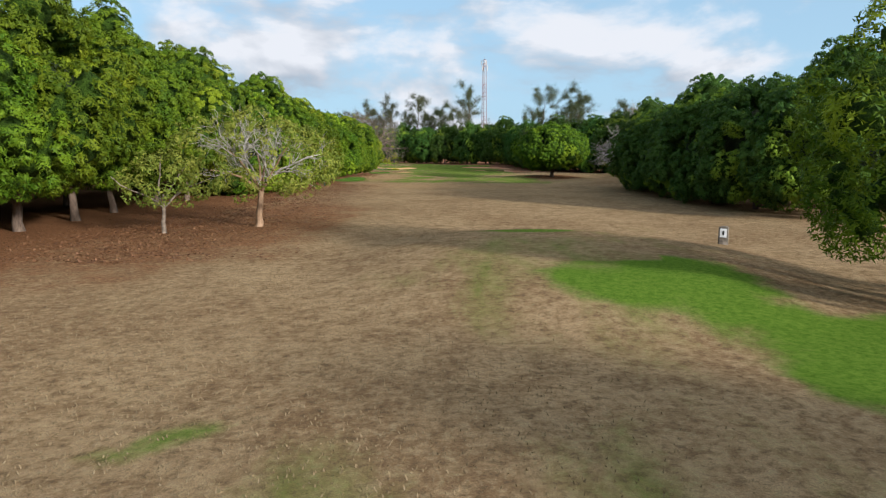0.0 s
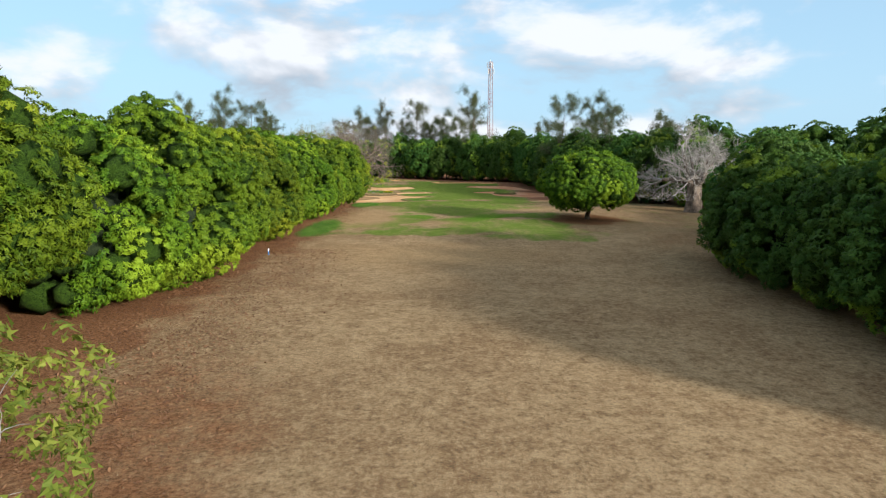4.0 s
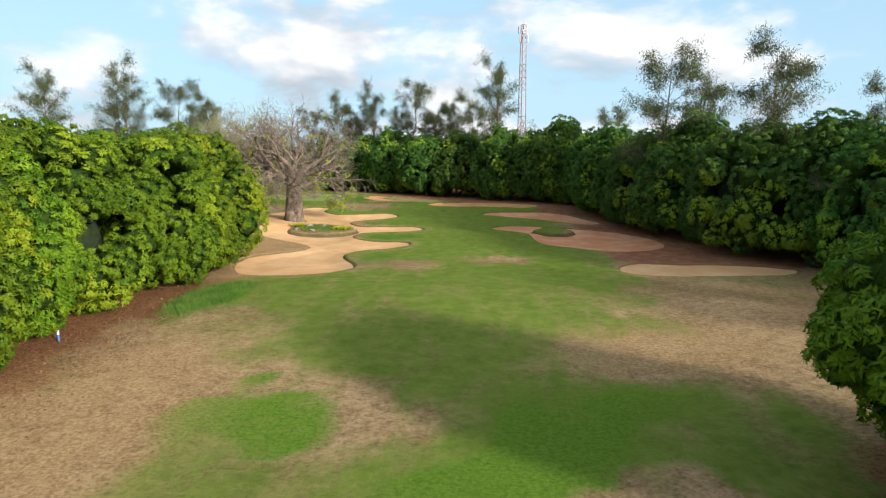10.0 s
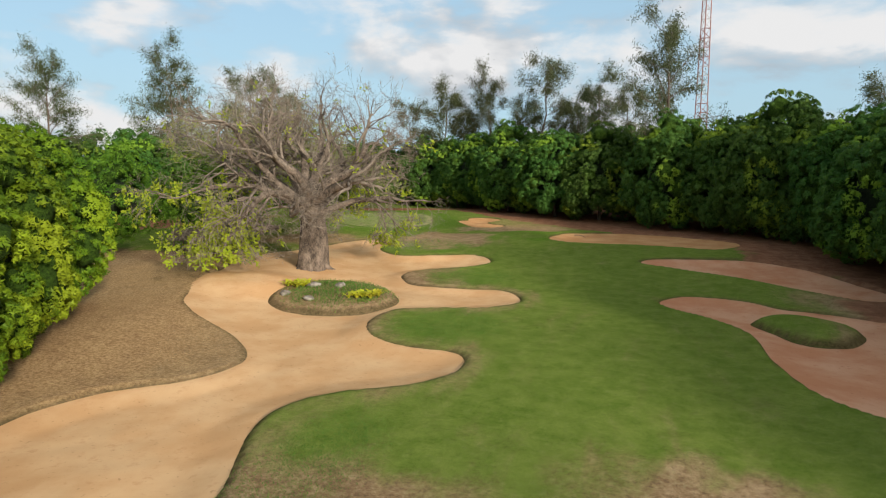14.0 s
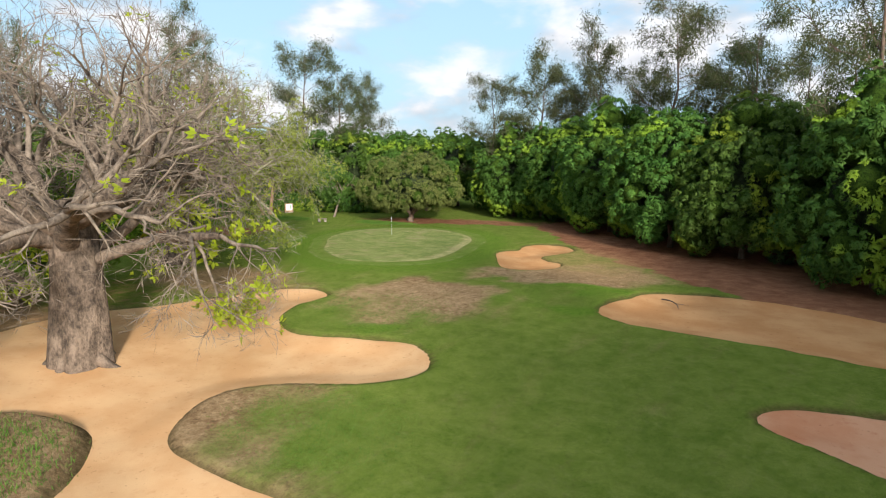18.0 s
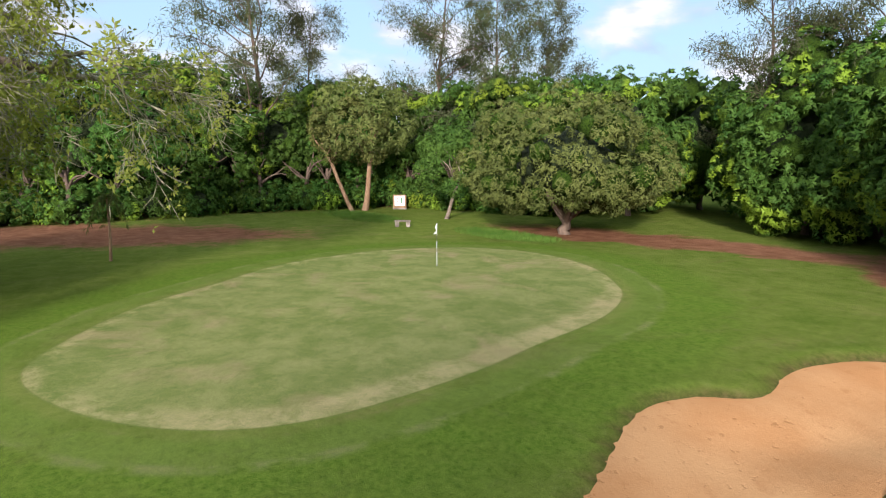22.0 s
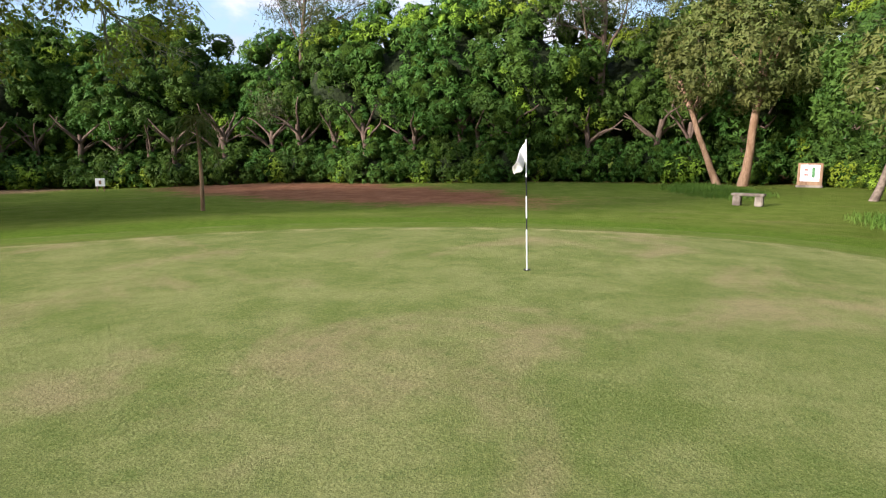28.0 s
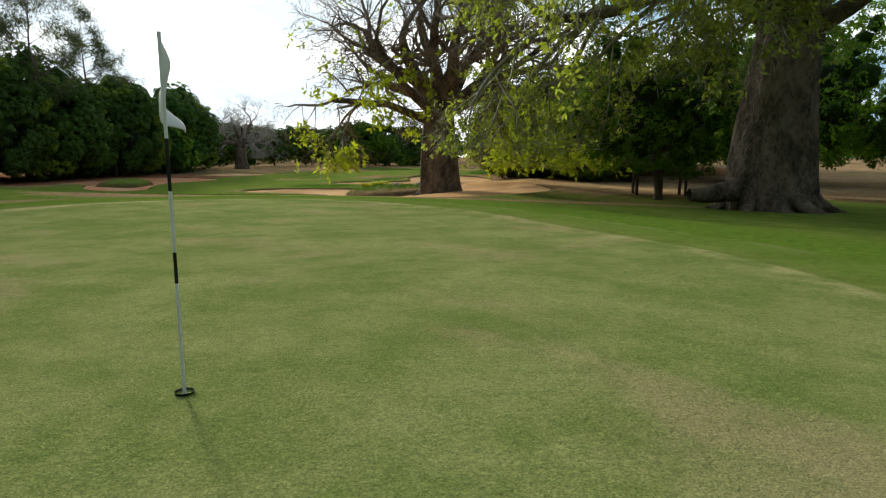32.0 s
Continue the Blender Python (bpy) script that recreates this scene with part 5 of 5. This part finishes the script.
def marker_post(at, height, label):
    ob = new("marker_post")
    ob.matrix_basis = pose(at[0], at[1], land(*at) - 0.05)
    part("shaft", bm_mesh("shaft", box_bm((0.12, 0.12, height), (0, 0, height / 2), 0.015), M_WHITE), ob)
    part("cap", bm_mesh("cap", box_bm((0.13, 0.13, 0.10), (0, 0, height), 0.02), M_BLACK), ob)
    tagged(ob, label, "marker post", "marker posts")


marker_post((25.7, 157.4), 0.6, "short dark-topped post beside the small bunker")


def blue_post(at):
    ob = new("marker_post")
    ob.matrix_basis = pose(at[0], at[1], land(*at) - 0.05, 3, 2, 0)
    for name, lo, hi, mat in (("shaft", 0.0, 0.42, M_BLUE), ("top", 0.42, 0.62, M_WHITE)):
        v, q = tubes([(np.array([[0, 0, lo], [0, 0, hi - 0.01], [0, 0, hi]]), np.array([0.06, 0.06, 0.045]))], lambda r: 12)
        part(name, raw_mesh(name, v, q, [[(len(v) - 12), len(v) - 12 + k, len(v) - 11 + k] for k in range(1, 11)], (mat,)), ob)
    tagged(ob, "short blue post with a white top on leaf litter", "marker post", "marker posts")


M_BLUE = plain_material("blue_paint", (0.03, 0.12, 0.28), (0.05, 0.17, 0.36), 0.5)
blue_post((-14.9, 88.1))
blue_post((-17.2, 134.8))


def stone_sign(at, turn):
    """A rough stone block with a painted tee plate."""
    ob = new("tee_stone")
    ob.matrix_basis = pose(at[0], at[1], land(*at) - 0.05, 0, 0, turn)
    bm = box_bm((0.42, 0.34, 0.95), (0, 0, 0.45), 0.05)
    bmesh.ops.subdivide_edges(bm, edges=bm.edges[:], cuts=2, use_grid_fill=True)
    rng = random.Random(4)
    for vert in bm.verts:
        vert.co += Vector((rng.uniform(-1, 1), rng.uniform(-1, 1), rng.uniform(-1, 1))) * 0.018
    part("block", bm_mesh("block", bm, M_STONE), ob)
    part("plate", bm_mesh("plate", box_bm((0.30, 0.02, 0.42), (0, -0.20, 0.62), 0.005), M_WHITE), ob, "white painted plate")
    part("marking", bm_mesh("marking", box_bm((0.08, 0.012, 0.2), (0, -0.214, 0.62), 0.002), M_BLACK), ob)
    tagged(ob, "rough stone tee marker with a white plate in dry grass", "tee marker")


stone_sign((14.8, 33.4), -28)


def island_plant(at, seed):
    """A clump of arching strap leaves, bright yellow-green."""
    rng = np.random.default_rng(seed)
    ob = new("strap_leaf_plant")
    ob.matrix_basis = pose(at[0], at[1], land(*at) - 0.02)
    for k in range(7):
        c = rng.normal(size=2) * 0.36
        n = 9
        a = rng.uniform(0, 6.28, n)
        ln = rng.uniform(0.7, 1.2, n)
        vs, qs = [], []
        for m in range(n):
            t = np.linspace(0, 1, 6)
            reach = ln[m] * (0.75 * t)
            lift = ln[m] * (1.1 * t - 0.75 * t ** 2)
            x, y = c[0] + np.cos(a[m]) * reach, c[1] + np.sin(a[m]) * reach
            w = 0.075 * np.sin(np.pi * np.clip(t * 0.9 + 0.1, 0, 1)) + 0.004
            sx, sy = -np.sin(a[m]) * w, np.cos(a[m]) * w
            ring = np.stack([np.stack([x + sx, y + sy, lift], 1), np.stack([x - sx, y - sy, lift], 1)], 1).reshape(-1, 3)
            i = np.arange(5) * 2 + len(vs) * 12
            vs.append(ring)
            qs.append(np.stack([i, i + 1, i + 3, i + 2], 1))
        part("tuft", raw_mesh("tuft", np.concatenate(vs), np.concatenate(qs), None, (M_STRAP,)), ob)
    tagged(ob, "clump of bright yellow-green strap leaves on the bunker island", "plant", "island plants")


M_STRAP = leaf_material("yellow_strap_leaves", (0.36, 0.38, 0.02), (0.66, 0.60, 0.05), trans=0.35)
for k, spot in enumerate(((-20.1, 190.2), (-19.4, 190.6), (-13.9, 188.4), (-13.1, 189.0))):
    island_plant(spot, 60 + k)


def boulder(at, size, seed):
    rng = np.random.default_rng(seed)
    v, t = ico(3)
    wob = 1 + 0.16 * np.sin(v @ rng.normal(size=3) * 2.2 + 1) + 0.10 * np.sin(v @ rng.normal(size=3) * 4.5)
    ob = new("boulder", raw_mesh("boulder", v * wob[:, None] * np.array(size), None, t, (M_STONE,), smooth=True))
    ob.matrix_basis = pose(at[0], at[1], land(*at) + size[2] * 0.35, 0, 0, seed * 40)
    tagged(ob, "low pale weathered boulder in island turf", "boulder", "island boulders")


for k, (x, y) in enumerate(((-18.4, 190.4), (-16.5, 191.1), (-19.5, 187.9), (-17.0, 187.0))):
    boulder((x, y), (0.5 - 0.06 * k, 0.36, 0.24), k + 1)


def thatched_hut(at, turn):
    """A small open shelter: posts, beams and a shaggy thatched roof."""
    ob = new("thatched_shelter")
    ob.matrix_basis = pose(at[0], at[1], land(*at), 0, 0, turn)
    for x in (-1.4, 0.0, 1.4):
        for y in (-0.9, 0.9):
            v, q = tubes([(np.array([[x, y, -0.1], [x * 1.01, y, 0.9], [x, y, 1.75]]), np.array([0.10, 0.09, 0.085]))], lambda r: 9)
            part("post", raw_mesh("post", v, q, None, (M_BARK,), smooth=True), ob)
    for y in (-0.9, 0.9):
        v, q = tubes([(np.array([[-1.7, y, 1.72], [1.7, y, 1.72]]), np.array([0.07, 0.07]))], lambda r: 8)
        part("beam", raw_mesh("beam", v, q, None, (M_BARK,)), ob)
    bm = bmesh.new()
    n = 18
    rng = random.Random(3)
    rows = []
    for s in (-1, 1):
        for f in (0.0, 0.33, 0.66, 1.0):
            rows.append([bm.verts.new((-1.9 + 3.8 * k / n, s * (0.05 + 1.35 * f), 2.75 - 1.05 * f + rng.uniform(-0.05, 0.05) - 0.05 * (k % 2) * (f > 0.9))) for k in range(n + 1)])
    order = rows[3::-1] + rows[4:]
    for r0, r1 in zip(order, order[1:]):
        for k in range(n):
            bm.faces.new((r0[k], r0[k + 1], r1[k + 1], r1[k]))
    bmesh.ops.solidify(bm, geom=bm.faces[:], thickness=0.16)
    part("roof", bm_mesh("roof", bm, M_THATCH), ob, "shaggy grey thatch")
    tagged(ob, "small open shelter with a thatched roof under trees", "shelter")


thatched_hut((-37.6, 200.6), 8)


def grass_stuff(name, label, areas, count, height, seed, mat, width=0.012):
    """Standing grass over soft-edged patches of the plan, joined as stuff."""
    rng = np.random.default_rng(seed)
    p = []
    for cx, cy, rx, ry, share in areas:
        n = int(count * share)
        r, a = np.sqrt(rng.random(n)) * rng.uniform(0.7, 1.15, n), rng.uniform(0, 6.28, n)
        p.append(np.stack([cx + rx * r * np.cos(a), cy + ry * r * np.sin(a)], 1))
    p = np.concatenate(p)
    z = fields(p[:, 0], p[:, 1])[0]
    base = np.stack([p[:, 0], p[:, 1], z - 0.02], 1)
    way = unit(rng.normal(size=base.shape) * np.array([0.45, 0.45, 0.1]) + np.array([0, 0, 1.0]))
    side = unit(np.cross(way, rng.normal(size=base.shape)))
    v, q = leaf_quads(base, way, side, rng.uniform(0.5, 1.2, len(p)) * height, np.full(len(p), width))
    tagged(new(name, raw_mesh(name, v, q, None, (mat,))), label, "grass", kind="stuff")


M_GRASS = leaf_material("rough_grass_blades", (0.055, 0.13, 0.016), (0.13, 0.22, 0.035), trans=0.3)
M_STRAW = leaf_material("straw_blades", (0.14, 0.10, 0.05), (0.25, 0.185, 0.10), trans=0.1)
grass_stuff("rough_grass", "long green grass along the foot of the hedge", ((-14.6, 110, 1.9, 9, 0.3), (-13.6, 146, 2.2, 6, 0.25), (-61, 247, 6, 2.4, 0.15), (-16, 190, 4.2, 4.4, 0.15), (-44, 250, 5, 2, 0.15)), 30000, 0.28, 5, M_GRASS, 0.03)
grass_stuff("bunker_grass", "coarse brown-green grass on the bunker fingers", ((-5.5, 183.8, 4.0, 3.8, 0.3), (-8.2, 200, 4.4, 3.6, 0.25), (-5.0, 165, 2.2, 5.0, 0.2), (-15.5, 213, 5, 4, 0.25)), 26000, 0.10, 6, M_GRASS, 0.02)
grass_stuff("dry_grass", "short dry straw over the brown turf", ((-4, 14, 9, 12, 0.5), (0, 44, 11, 20, 0.3), (-16.5, 178, 4, 6, 0.1), (-7, 231, 4, 5, 0.1)), 30000, 0.08, 7, M_STRAW, 0.022)


def young_palm(at):
    """A thin young palm with a few hanging fronds."""
    ob = new("young_palm")
    ob.matrix_basis = pose(at[0], at[1], land(*at) - 0.05)
    h = np.linspace(0, 1, 8)
    pts = np.stack([0.12 * h, 0.05 * np.sin(3 * h), 3.3 * h], 1)
    v, q = tubes([(pts, 0.07 * (1.15 - 0.5 * h))], lambda r: 10)
    part("trunk", raw_mesh("trunk", v, q, None, (M_PALE,), smooth=True), ob)
    rng = np.random.default_rng(9)
    for k in range(9):
        a = 6.28 * k / 9 + rng.uniform(-0.2, 0.2)
        ln = rng.uniform(0.9, 1.3)
        t = np.linspace(0, 1, 9)
        up = rng.uniform(0.2, 0.9)
        line = np.stack([0.12 + np.cos(a) * t * ln * 0.75, np.sin(a) * t * ln * 0.75, 3.3 + ln * (up * t - 1.5 * t ** 2)], 1)
        v, q = tubes([(line, np.linspace(0.02, 0.006, 9))], lambda r: 4)
        base = np.repeat(line[1:], 8, 0) + rng.normal(size=(64, 3)) * 0.02
        way = unit(np.repeat(np.gradient(line, axis=0)[1:], 8, 0) * 3 + rng.normal(size=(64, 3)) * 0.5 + np.array([0, 0, -0.35]))
        side = unit(np.cross(way, rng.normal(size=way.shape)))
        lv, lq = leaf_quads(base, way, side, rng.uniform(0.25, 0.45, 64), np.full(64, 0.035))
        part("frond", raw_mesh("frond", np.concatenate([v, lv]), np.concatenate([q, lq + len(v)]), None, (M_LEAF3,)), ob)
    tagged(ob, "thin young palm with a pale trunk and drooping fronds", "palm")


young_palm((-45.6, 226.3))


def leaf_litter(count, seed):
    """Fallen brown leaves under the hedge, joined as stuff."""
    rng = np.random.default_rng(seed)
    a = np.stack([rng.normal(-13, 3.2, count), rng.uniform(28, 92, count)], 1)
    b = np.stack([rng.normal(-15.5, 1.6, count // 2), rng.uniform(92, 150, count // 2)], 1)
    p = np.concatenate([a, b])
    p = p[(p[:, 0] < -5) & (p[:, 0] > -21)]
    z = fields(p[:, 0], p[:, 1])[0]
    base = np.stack([p[:, 0], p[:, 1], z + 0.012], 1)
    way = unit(rng.normal(size=base.shape) * np.array([1, 1, 0.22]) + np.array([0, 0, 0.1]))
    side = unit(np.cross(way, np.array([0, 0, 1.0]) + 0.35 * rng.normal(size=base.shape)))
    v, q = leaf_quads(base, way, side, rng.uniform(0.09, 0.2, len(p)), rng.uniform(0.05, 0.10, len(p)))
    tagged(new("leaf_litter", raw_mesh("leaf_litter", v, q, None, (M_FALLEN,))), "scattered dry brown leaves under the tree hedge", "leaf litter", kind="stuff")


M_FALLEN = leaf_material("fallen_leaves", (0.10, 0.045, 0.022), (0.25, 0.13, 0.06), trans=0.1)
leaf_litter(26000, 8)


def fallen_branch(at, turn):
    """A dark crooked branch lying on the sand."""
    t = np.linspace(0, 1, 9)
    main = np.stack([2.6 * t, 0.35 * np.sin(3.4 * t), 0.06 + 0.05 * np.sin(6 * t)], 1)
    side = np.stack([1.3 + 0.8 * t, 0.3 + 0.55 * t, 0.07 + 0.06 * t], 1)
    v, q = tubes([(main, 0.055 - 0.035 * t), (side, 0.025 - 0.017 * t)], lambda r: 7)
    ob = new("fallen_branch", raw_mesh("fallen_branch", v, q, None, (M_BARK,), smooth=True))
    ob.matrix_basis = pose(at[0], at[1], base_height(np.array([at[0]]), np.array([at[1]]))[0] - 0.2, 0, 0, turn)
    tagged(ob, "crooked dark fallen branch on red bunker sand", "branch")


fallen_branch((-1.2, 225.2), -52)
